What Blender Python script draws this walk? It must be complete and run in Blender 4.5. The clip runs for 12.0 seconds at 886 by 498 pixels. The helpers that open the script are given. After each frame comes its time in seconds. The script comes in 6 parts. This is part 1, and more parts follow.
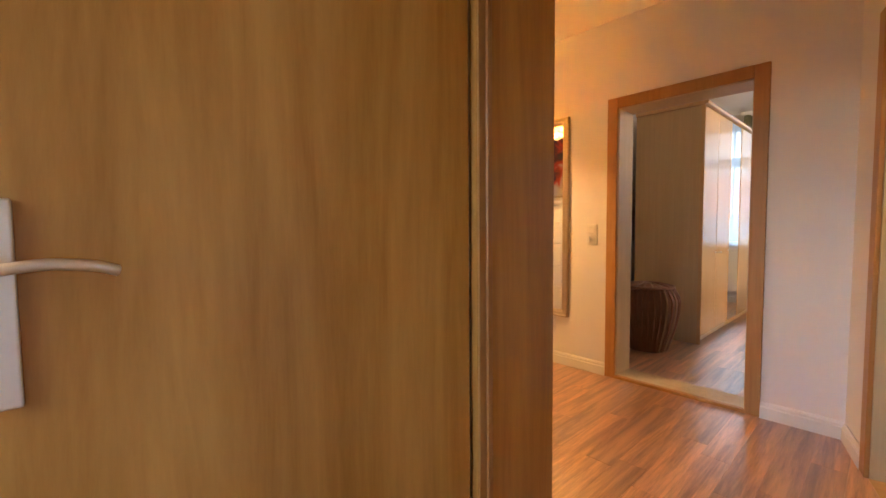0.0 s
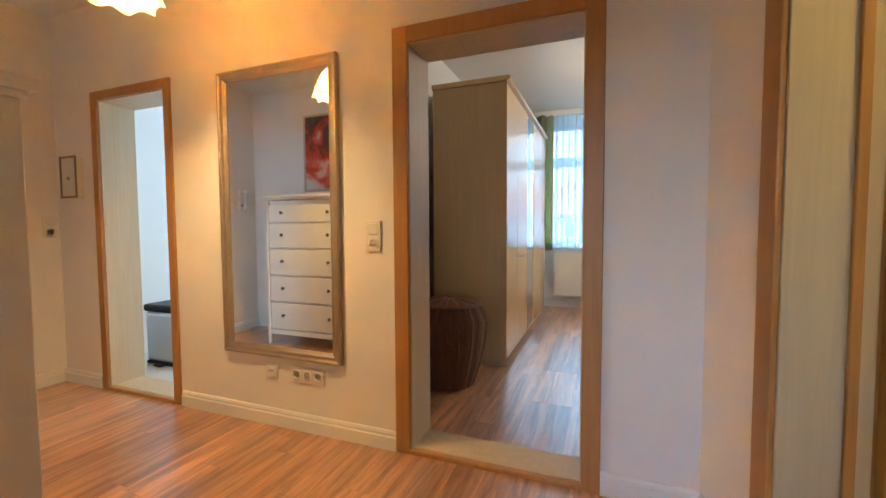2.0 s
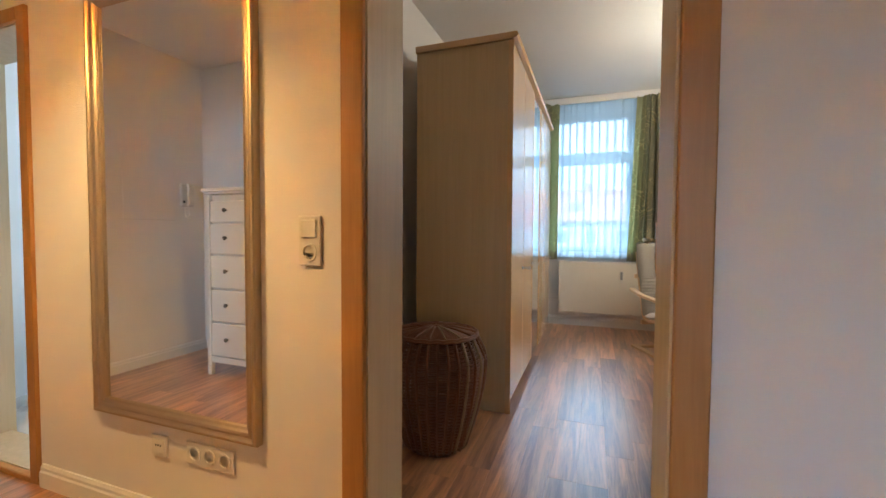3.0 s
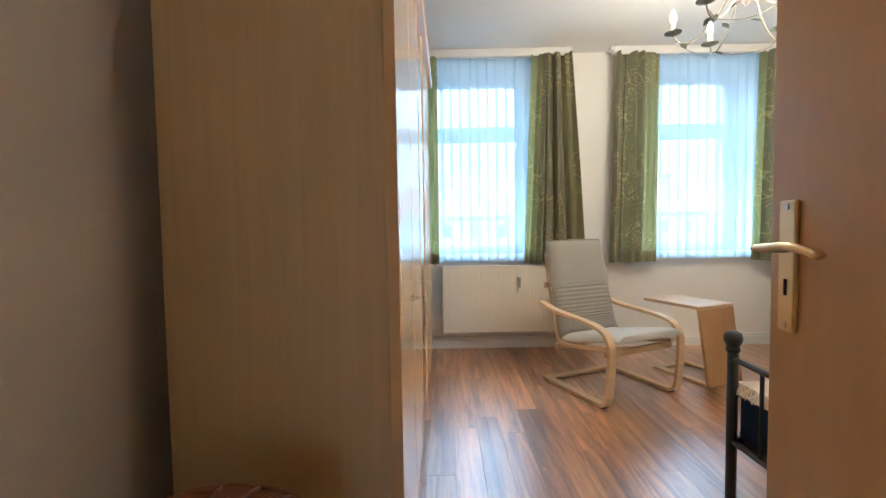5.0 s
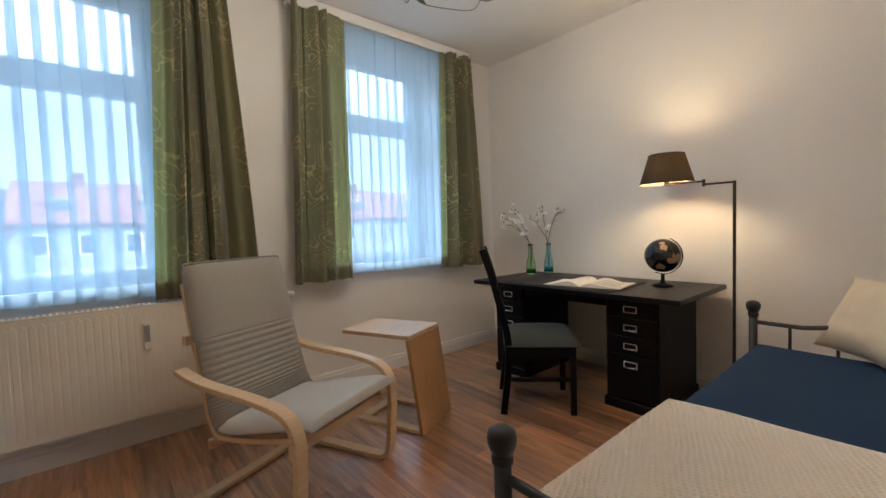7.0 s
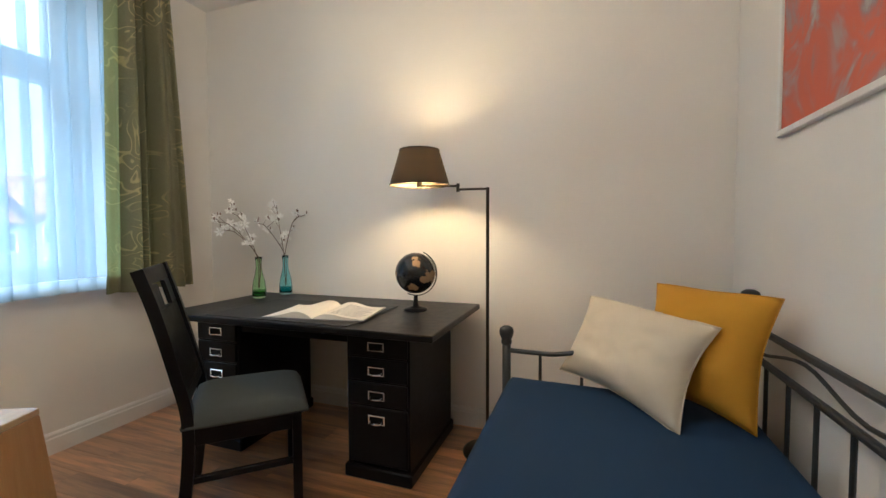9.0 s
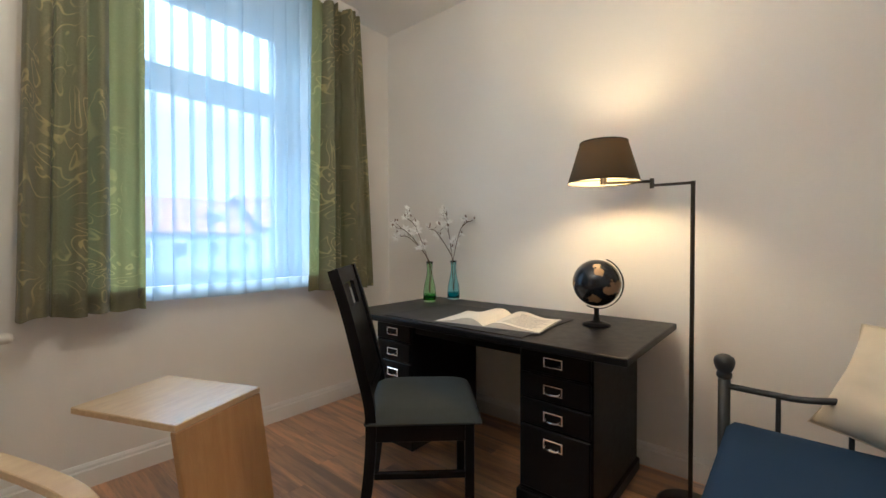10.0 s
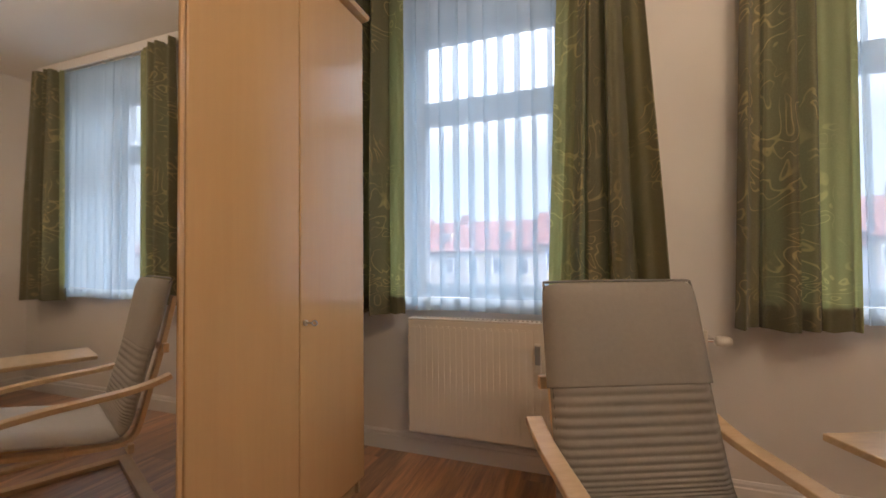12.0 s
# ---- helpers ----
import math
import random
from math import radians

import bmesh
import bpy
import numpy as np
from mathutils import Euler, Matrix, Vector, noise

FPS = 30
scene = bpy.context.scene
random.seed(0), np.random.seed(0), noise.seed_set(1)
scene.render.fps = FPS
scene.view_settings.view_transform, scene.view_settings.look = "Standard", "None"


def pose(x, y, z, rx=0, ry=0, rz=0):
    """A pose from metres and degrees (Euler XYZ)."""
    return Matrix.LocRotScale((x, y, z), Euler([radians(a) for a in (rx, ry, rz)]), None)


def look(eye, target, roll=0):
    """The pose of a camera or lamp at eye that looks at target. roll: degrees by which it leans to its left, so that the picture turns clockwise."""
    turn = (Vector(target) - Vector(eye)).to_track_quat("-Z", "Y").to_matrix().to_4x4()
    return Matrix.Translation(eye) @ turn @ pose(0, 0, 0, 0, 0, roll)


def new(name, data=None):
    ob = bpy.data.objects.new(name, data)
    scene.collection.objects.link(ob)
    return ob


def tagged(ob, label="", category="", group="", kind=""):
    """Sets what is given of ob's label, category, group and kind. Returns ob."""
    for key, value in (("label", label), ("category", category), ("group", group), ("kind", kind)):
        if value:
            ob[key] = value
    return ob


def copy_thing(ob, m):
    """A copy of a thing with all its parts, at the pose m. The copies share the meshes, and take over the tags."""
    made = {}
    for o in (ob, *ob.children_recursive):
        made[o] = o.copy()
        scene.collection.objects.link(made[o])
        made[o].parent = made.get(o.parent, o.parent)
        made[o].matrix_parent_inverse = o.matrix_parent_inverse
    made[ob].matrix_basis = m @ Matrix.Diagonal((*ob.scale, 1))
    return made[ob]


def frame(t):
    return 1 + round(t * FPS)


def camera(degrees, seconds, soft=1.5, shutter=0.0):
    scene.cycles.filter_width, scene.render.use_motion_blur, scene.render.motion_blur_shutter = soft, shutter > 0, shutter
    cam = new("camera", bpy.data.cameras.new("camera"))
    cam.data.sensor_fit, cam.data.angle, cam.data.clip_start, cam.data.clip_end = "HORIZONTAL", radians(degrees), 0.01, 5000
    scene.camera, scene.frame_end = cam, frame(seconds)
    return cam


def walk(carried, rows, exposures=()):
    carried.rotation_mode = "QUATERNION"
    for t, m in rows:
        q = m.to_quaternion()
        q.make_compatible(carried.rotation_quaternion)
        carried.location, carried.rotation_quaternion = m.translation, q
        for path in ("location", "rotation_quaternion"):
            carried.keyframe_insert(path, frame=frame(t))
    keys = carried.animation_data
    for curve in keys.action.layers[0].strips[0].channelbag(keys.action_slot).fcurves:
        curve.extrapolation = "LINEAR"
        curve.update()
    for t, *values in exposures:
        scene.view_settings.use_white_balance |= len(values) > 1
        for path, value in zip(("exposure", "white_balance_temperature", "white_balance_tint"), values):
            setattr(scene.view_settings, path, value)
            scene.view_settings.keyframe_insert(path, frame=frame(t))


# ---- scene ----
cam = camera(94.2, 12.0)
PATH = [
    (0, (1.445, -2.988, 1.143), (-0.028, -1.64, 1.034), -0.5),
    (0.5, (1.323, -2.761, 1.098), (0.265, -1.066, 1.012), -1.0),
    (1, (1.182, -2.458, 1.105), (0.371, -0.632, 1.021), -1.0),
    (1.5, (1.042, -2.124, 1.103), (0.345, -0.251, 1.036), -0.9),
    (2, (0.948, -1.794, 1.112), (0.225, 0.068, 1.011), -0.3),
    (2.5, (0.844, -1.409, 1.128), (0.098, 0.444, 1.029), 0.1),
    (3, (0.7, -1.054, 1.096), (0.017, 0.824, 1.023), 0.3),
    (3.2, (0.638, -0.901, 1.124), (-0.009, 0.989, 1.027), 0.6),
    (4.8, (0.367, 0.213, 1.115), (0.27, 2.209, 1.027), -0.7),
    (5, (0.367, 0.338, 1.112), (0.35, 2.335, 1.019), -0.9),
    (5.5, (0.399, 0.616, 1.143), (0.642, 2.598, 1.047), -1.2),
    (6, (0.453, 0.886, 1.137), (1.026, 2.8, 1.055), -1.6),
    (6.5, (0.602, 1.12, 1.128), (1.524, 2.893, 1.041), -1.8),
    (7, (0.826, 1.336, 1.133), (2.116, 2.861, 1.035), -1.9),
    (7.5, (1.037, 1.51, 1.136), (2.667, 2.664, 1.024), -1.8),
    (7.7, (1.11, 1.552, 1.14), (2.845, 2.54, 1.019), -1.6),
    (9.3, (1.662, 1.607, 1.125), (3.549, 2.263, 1.041), -0.2),
    (9.5, (1.68, 1.65, 1.117), (3.501, 2.476, 1.048), -0.1),
    (10, (1.682, 1.747, 1.107), (3.208, 3.039, 1.071), -0.1),
    (10.5, (1.619, 1.835, 1.119), (2.676, 3.533, 1.096), -0.9),
    (11, (1.492, 1.904, 1.115), (2.013, 3.835, 1.125), -1.5),
    (11.5, (1.378, 1.945, 1.103), (1.288, 3.943, 1.145), -1.0),
    (12, (1.259, 1.993, 1.099), (0.586, 3.875, 1.146), -0.5),
]
walk(cam, [(t, look(e, a, r)) for t, e, a, r in PATH], exposures=[(0.0, 4.6, 6400, 16), (1.0, 4.6, 5900, 6), (1.5, 4.55, 5150, 1), (2.0, 4.45, 5150, 2), (3.0, 4.3, 5300, 4), (4.8, 4.7, 5150, 3), (5.5, 4.25, 5100, 5), (6.0, 4.2, 5000, 4), (6.5, 3.8, 5000, 4), (7.0, 3.7, 5300, 8), (7.5, 3.75, 5200, 5), (9.5, 4.0, 5250, 5), (11.0, 3.8, 5050, 6), (11.5, 3.66, 5050, 6), (12.0, 3.56, 6500, 20)])

# ---- world and light ----
world = bpy.data.worlds.new("sky")
scene.world = world
world.use_nodes = True
_nt = world.node_tree
_bg = _nt.nodes["Background"]
_sky = _nt.nodes.new("ShaderNodeTexSky")
_sky.sky_type = 'NISHITA'
_sky.sun_disc = False
_sky.sun_elevation, _sky.sun_rotation = radians(40), radians(95)
_sky.air_density, _sky.dust_density = 1.0, 3.0
_nt.links.new(_sky.outputs[0], _bg.inputs[0])
_bg.inputs[1].default_value = 0.15


def lamp(name, kind, power, colour, m, **settings):
    data = bpy.data.lights.new(name, kind)
    data.energy, data.color = power, colour
    if "size" in settings:
        data.size = settings["size"]
    if "size_y" in settings:
        data.shape, data.size_y = "RECTANGLE", settings["size_y"]
    if "radius" in settings:
        data.shadow_soft_size = settings["radius"]
    if "angle" in settings:
        data.angle = settings["angle"]
    ob = new(name, data)
    ob.matrix_world = m
    return ob


lamp("sun", "SUN", 0.3, (1.0, 0.96, 0.9), pose(0, 0, 20, 50, 0, 95), angle=radians(25))

LAMP_W, HALL_W, CANDLE_W, SIDE_W, KITCHEN_W, START_W, SKY_GLOW, SKY_RISE = 0.31, 4.0, 0.47, 1.05, 1.8, 0.36, 0.145, 6.0
HALL_C = (1.0, 0.565, 0.19)

# ---- materials ----


def material(name):
    mat = bpy.data.materials.new(name)
    mat.use_nodes = True
    nt = mat.node_tree
    return mat, nt, nt.nodes["Principled BSDF"]


def node(nt, kind, **inputs):
    n = nt.nodes.new(kind)
    for key, value in inputs.items():
        n.inputs[key.replace("_", " ")].default_value = value
    return n


def plain(name, colour, rough=0.5, metal=0.0, vary=0.06, scale=18.0, bump=0.0, bump_scale=120.0, coat=0.0, spec=0.5):
    """A painted or solid surface with slight cloudiness in colour and gloss and a fine relief."""
    mat, nt, p = material(name)
    co = nt.nodes.new("ShaderNodeTexCoord")
    n1 = node(nt, "ShaderNodeTexNoise", Scale=scale, Detail=5.0, Roughness=0.6)
    nt.links.new(co.outputs["Object"], n1.inputs["Vector"])
    ramp = nt.nodes.new("ShaderNodeMapRange")
    ramp.inputs["To Min"].default_value, ramp.inputs["To Max"].default_value = 1 - vary, 1 + vary
    nt.links.new(n1.outputs["Fac"], ramp.inputs["Value"])
    mul = nt.nodes.new("ShaderNodeVectorMath")
    mul.operation = "SCALE"
    mul.inputs[0].default_value = colour
    nt.links.new(ramp.outputs[0], mul.inputs["Scale"])
    nt.links.new(mul.outputs[0], p.inputs["Base Color"])
    r = nt.nodes.new("ShaderNodeMapRange")
    r.inputs["To Min"].default_value, r.inputs["To Max"].default_value = max(0.02, rough - 0.08), min(1.0, rough + 0.08)
    nt.links.new(n1.outputs["Fac"], r.inputs["Value"])
    nt.links.new(r.outputs[0], p.inputs["Roughness"])
    p.inputs["Metallic"].default_value = metal
    p.inputs["Coat Weight"].default_value = coat
    p.inputs["Specular IOR Level"].default_value = spec
    if bump:
        n2 = node(nt, "ShaderNodeTexNoise", Scale=bump_scale, Detail=3.0)
        nt.links.new(co.outputs["Object"], n2.inputs["Vector"])
        b = node(nt, "ShaderNodeBump", Strength=bump, Distance=0.003)
        nt.links.new(n2.outputs["Fac"], b.inputs["Height"])
        nt.links.new(b.outputs[0], p.inputs["Normal"])
    return mat


def wood(name, dark, light, rough=0.4, grain=(14.0, 14.0, 1.2), random_piece=False, bump=0.08, coat=0.0, contrast=1.0, spread=0.17):
    """Wood whose grain runs along the axis with the smallest scale of grain."""
    mat, nt, p = material(name)
    co = nt.nodes.new("ShaderNodeTexCoord")
    mp = nt.nodes.new("ShaderNodeMapping")
    mp.inputs["Scale"].default_value = grain
    nt.links.new(co.outputs["Object"], mp.inputs["Vector"])
    n1 = node(nt, "ShaderNodeTexNoise", Scale=1.6, Detail=6.0, Roughness=0.62, Distortion=0.6)
    n2 = node(nt, "ShaderNodeTexNoise", Scale=9.0, Detail=4.0, Roughness=0.7)
    if random_piece:
        info = nt.nodes.new("ShaderNodeObjectInfo")
        off = nt.nodes.new("ShaderNodeVectorMath")
        off.operation = "SCALE"
        off.inputs[0].default_value = (37.0, 53.0, 71.0)
        nt.links.new(info.outputs["Random"], off.inputs["Scale"])
        add = nt.nodes.new("ShaderNodeVectorMath")
        nt.links.new(mp.outputs[0], add.inputs[0])
        nt.links.new(off.outputs[0], add.inputs[1])
        src = add.outputs[0]
    else:
        src = mp.outputs[0]
    nt.links.new(src, n1.inputs["Vector"])
    nt.links.new(src, n2.inputs["Vector"])
    mix = nt.nodes.new("ShaderNodeMath")
    mix.operation = "MULTIPLY_ADD"
    nt.links.new(n2.outputs["Fac"], mix.inputs[0])
    mix.inputs[1].default_value = 0.35
    nt.links.new(n1.outputs["Fac"], mix.inputs[2])
    ramp = nt.nodes.new("ShaderNodeValToRGB")
    mid = 0.66
    w = 0.26 / contrast
    ramp.color_ramp.elements[0].position, ramp.color_ramp.elements[0].color = mid - w, (*dark, 1)
    ramp.color_ramp.elements[1].position, ramp.color_ramp.elements[1].color = mid + w, (*light, 1)
    nt.links.new(mix.outputs[0], ramp.inputs[0])
    out = ramp.outputs[0]
    if random_piece:
        mr = nt.nodes.new("ShaderNodeMapRange")
        mr.inputs["To Min"].default_value, mr.inputs["To Max"].default_value = 1 - spread, 1 + spread
        nt.links.new(info.outputs["Random"], mr.inputs["Value"])
        sc = nt.nodes.new("ShaderNodeVectorMath")
        sc.operation = "SCALE"
        nt.links.new(out, sc.inputs[0])
        nt.links.new(mr.outputs[0], sc.inputs["Scale"])
        out = sc.outputs[0]
    nt.links.new(out, p.inputs["Base Color"])
    rr = nt.nodes.new("ShaderNodeMapRange")
    rr.inputs["To Min"].default_value, rr.inputs["To Max"].default_value = rough - 0.02, rough + 0.03
    nt.links.new(n2.outputs["Fac"], rr.inputs["Value"])
    nt.links.new(rr.outputs[0], p.inputs["Roughness"])
    p.inputs["Coat Weight"].default_value = coat
    p.inputs["Specular IOR Level"].default_value = 0.5 + 0.4 * coat
    p.inputs["Coat Roughness"].default_value = rough * 0.85
    b = node(nt, "ShaderNodeBump", Strength=bump, Distance=0.002)
    nt.links.new(mix.outputs[0], b.inputs["Height"])
    nt.links.new(b.outputs[0], p.inputs["Normal"])
    return mat


def see_through(name, colour, mixing, rough=0.6):
    """Thin cloth: part open weave, part cloth that glows with the light behind it."""
    mat, nt, p = material(name)
    out = nt.nodes["Material Output"]
    tr = node(nt, "ShaderNodeBsdfTransparent")
    tl = node(nt, "ShaderNodeBsdfTranslucent", Color=(*colour, 1))
    df = node(nt, "ShaderNodeBsdfDiffuse", Color=(*colour, 1))
    m1 = node(nt, "ShaderNodeMixShader", Fac=0.5)
    nt.links.new(tl.outputs[0], m1.inputs[1])
    nt.links.new(df.outputs[0], m1.inputs[2])
    m2 = node(nt, "ShaderNodeMixShader", Fac=mixing)
    nt.links.new(m1.outputs[0], m2.inputs[1])
    nt.links.new(tr.outputs[0], m2.inputs[2])
    nt.links.new(m2.outputs[0], out.inputs[0])
    nt.nodes.remove(p)
    return mat


def glow(name, colour, strength):
    mat, nt, p = material(name)
    p.inputs["Base Color"].default_value = (*colour, 1)
    p.inputs["Emission Color"].default_value = (*colour, 1)
    p.inputs["Emission Strength"].default_value = strength
    return mat


def glass(name, colour=(1, 1, 1), rough=0.0, ior=1.45):
    mat, nt, p = material(name)
    p.inputs["Base Color"].default_value = (*colour, 1)
    p.inputs["Transmission Weight"].default_value = 1.0
    p.inputs["Roughness"].default_value = rough
    p.inputs["IOR"].default_value = ior
    return mat


WALL = plain("wall_paint", (0.80, 0.76, 0.71), 0.9, vary=0.025, scale=3.0, bump=0.25, bump_scale=160, spec=0.2)
CEIL = plain("ceiling_paint", (0.80, 0.78, 0.75), 0.95, vary=0.02, scale=2.5, bump=0.15, bump_scale=140, spec=0.2)
TRIM = plain("white_lacquer", (0.78, 0.76, 0.73), 0.4, vary=0.03, scale=9, bump=0.03)
OAK = wood("door_beech", (0.36, 0.165, 0.040), (0.47, 0.235, 0.062), 0.42, (22, 22, 1.1), coat=0.04, bump=0.02)
LEAF = wood("door_leaf_beech", (0.38, 0.19, 0.035), (0.50, 0.27, 0.055), 0.45, (7, 7, 0.5), coat=0.04, bump=0.01, contrast=0.8)
# pale streaks paint gloss reflections into the grain, along with the veneer figure
LEAF_ENTRY = wood("entry_leaf_beech", (0.34, 0.143, 0.012), (0.56, 0.29, 0.060), 0.40, (5, 5, 0.5), coat=0.06, bump=0.01, contrast=1.3)
# lighter copy of the leaf beech, with the window's light in its colour
LEAF_DAYLIT = wood("daylit_leaf_beech", (0.47, 0.27, 0.100), (0.57, 0.35, 0.145), 0.36, (7, 7, 0.5), coat=0.3, bump=0.01, contrast=0.8)
LINING = wood("lining_ash", (0.50, 0.39, 0.23), (0.60, 0.48, 0.30), 0.45, (20, 20, 0.9))
WARD_F = wood("wardrobe_front_maple", (0.60, 0.375, 0.170), (0.65, 0.42, 0.20), 0.17, (14, 14, 0.7), coat=0.25, contrast=0.6, bump=0.006)
WARD_S = wood("wardrobe_side_maple", (0.49, 0.335, 0.16), (0.58, 0.41, 0.205), 0.45, (24, 24, 0.8), contrast=0.9, bump=0.02)
PLANK = wood("laminate_plank", (0.185, 0.070, 0.026), (0.63, 0.31, 0.13), 0.36, (13, 0.9, 13), random_piece=True, bump=0.006, contrast=1.7, coat=1.0, spread=0.30)
PLANK.node_tree.nodes["Principled BSDF"].inputs["Coat IOR"].default_value = 1.8
BIRCH = wood("bent_birch", (0.64, 0.44, 0.25), (0.76, 0.57, 0.35), 0.35, (6, 30, 30))
BLACK = plain("black_lacquer", (0.006, 0.006, 0.007), 0.36, vary=0.3, scale=25, bump=0.03, spec=0.16)
METAL_BLACK = plain("black_powder_coat", (0.02, 0.021, 0.023), 0.45, vary=0.2, scale=40, bump=0.05)
STEEL = plain("brushed_steel", (0.62, 0.6, 0.57), 0.3, 1.0, vary=0.08, scale=60)
BRASS = plain("satin_brass", (0.72, 0.57, 0.33), 0.32, 1.0, vary=0.02, scale=6)
NICKEL = plain("pale_nickel", (0.80, 0.76, 0.66), 0.38, 1.0, vary=0.03, scale=9)
CHROME = plain("chrome", (0.8, 0.8, 0.8), 0.12, 1.0)
GOLD = plain("champagne_silver_leaf", (0.52, 0.42, 0.29), 0.40, 1.0, vary=0.05, scale=12)
MIRROR = plain("mirror_silver", (0.86, 0.87, 0.87), 0.02, 1.0, vary=0.0)
ENAMEL = plain("radiator_enamel", (0.78, 0.72, 0.62), 0.35, vary=0.02, scale=6)
PLASTIC = plain("white_plastic", (0.74, 0.70, 0.63), 0.35, vary=0.02)
UPVC = plain("window_plastic", (0.80, 0.82, 0.84), 0.35, vary=0.02)
MIRROR.node_tree.nodes["Principled BSDF"].inputs["Roughness"].default_value = 0.02
for _l in list(MIRROR.node_tree.links):
    if _l.to_socket.name == "Roughness":
        MIRROR.node_tree.links.remove(_l)
PANE = glass("window_glass", (0.97, 0.99, 1.0))

# ---- building helpers ----


def box(bm, x0, x1, y0, y1, z0, z1, bevel=0.0, m=None, segments=1):
    """A block between the two corners, with its edges rounded by bevel."""
    r = bmesh.ops.create_cube(bm, size=1.0)
    vs = r["verts"]
    for v in vs:
        v.co = Vector(((x0 + x1) / 2 + v.co.x * (x1 - x0), (y0 + y1) / 2 + v.co.y * (y1 - y0), (z0 + z1) / 2 + v.co.z * (z1 - z0)))
    if m is not None:
        bmesh.ops.transform(bm, matrix=m, verts=vs)
    if bevel:
        es = list({e for v in vs for e in v.link_edges})
        bmesh.ops.bevel(bm, geom=es, offset=bevel, segments=segments, affect="EDGES", profile=0.5)
    return vs


def rod(bm, a, b, r0, r1=None, n=12, caps=True):
    """A round bar from a to b."""
    a, b = Vector(a), Vector(b)
    d = b - a
    m = Matrix.Translation((a + b) / 2) @ d.to_track_quat("Z", "Y").to_matrix().to_4x4()
    bmesh.ops.create_cone(bm, cap_ends=caps, segments=n, radius1=r0, radius2=r0 if r1 is None else r1, depth=d.length, matrix=m)


def ball(bm, c, r, u=14, v=9, squash=(1, 1, 1)):
    bmesh.ops.create_uvsphere(bm, u_segments=u, v_segments=v, radius=r, matrix=Matrix.Translation(c) @ Matrix.Diagonal((*squash, 1)))


def lathe(bm, profile, n=20, m=None):
    """Turns a profile of (radius, height) about the z axis."""
    m = m or Matrix()
    rings = []
    for r, z in profile:
        rings.append([bm.verts.new(m @ Vector((r * math.cos(2 * math.pi * i / n), r * math.sin(2 * math.pi * i / n), z))) for i in range(n)])
    for a, b in zip(rings, rings[1:]):
        for i in range(n):
            bm.faces.new((a[i], a[(i + 1) % n], b[(i + 1) % n], b[i]))
    for ring, z in ((rings[0], -1), (rings[-1], 1)):
        if (ring[0].co - ring[n // 2].co).length > 1e-4:
            bm.faces.new(ring if z > 0 else ring[::-1])


def sweep(bm, points, section, up=(0, 0, 1), close=False, fixed=None):
    """Sweeps a closed 2D section along points. fixed: the constant sideways direction of the section."""
    pts = [Vector(p) for p in points]
    rings = []
    k = len(pts)
    for i, p in enumerate(pts):
        t = (pts[(i + 1) % k] - pts[i - 1]) if close else (pts[min(i + 1, k - 1)] - pts[max(i - 1, 0)])
        t.normalize()
        s = Vector(fixed) if fixed is not None else t.cross(Vector(up)).normalized()
        if s.length < 0.1:
            s = Vector((1, 0, 0))
        n = s.cross(t).normalized()
        rings.append([bm.verts.new(p + s * a + n * b) for a, b in section])
    m = len(section)
    for a, b in (list(zip(rings, rings[1:])) + ([(rings[-1], rings[0])] if close else [])):
        for i in range(m):
            bm.faces.new((a[i], a[(i + 1) % m], b[(i + 1) % m], b[i]))
    if not close:
        bm.faces.new(rings[0][::-1])
        bm.faces.new(rings[-1])


def circle(r, n=8):
    return [(r * math.cos(2 * math.pi * i / n), r * math.sin(2 * math.pi * i / n)) for i in range(n)]


def spline(points, n=8):
    """Catmull-Rom points through the given ones."""
    p = [Vector(q) for q in points]
    p = [2 * p[0] - p[1]] + p + [2 * p[-1] - p[-2]]
    out = []
    for i in range(1, len(p) - 2):
        for j in range(n):
            t = j / n
            a, b, c, d = p[i - 1], p[i], p[i + 1], p[i + 2]
            out.append(0.5 * ((2 * b) + (c - a) * t + (2 * a - 5 * b + 4 * c - d) * t * t + (3 * b - a - 3 * c + d) * t ** 3))
    out.append(p[-2])
    return out


def mesh_of(name, bm, mat, smooth=False):
    me = bpy.data.meshes.new(name)
    bmesh.ops.recalc_face_normals(bm, faces=bm.faces)
    bm.to_mesh(me)
    bm.free()
    for mm in (mat if isinstance(mat, (list, tuple)) else [mat]):
        me.materials.append(mm)
    if smooth:
        me.polygons.foreach_set("use_smooth", [True] * len(me.polygons))
        me.update()
    return me


def part(name, bm, mat, parent=None, label="", smooth=False):
    ob = new(name, mesh_of(name, bm, mat, smooth))
    if parent is not None:
        ob.parent = parent
    if label:
        ob["label"] = label
    return ob


def thing(name, label, category, m=None, group="", kind=""):
    """An Empty at the base of a thing, which holds its parts."""
    ob = new(name)
    ob.empty_display_size = 0.1
    if m is not None:
        ob.matrix_world = m
    return tagged(ob, label, category, group, kind)


def B():
    return bmesh.new()


def boxpart(name, dims, mat, parent, bevel=0.004, label="", m=None, segments=1):
    bm = B()
    box(bm, *dims, bevel=bevel, m=m, segments=segments)
    return part(name, bm, mat, parent, label)


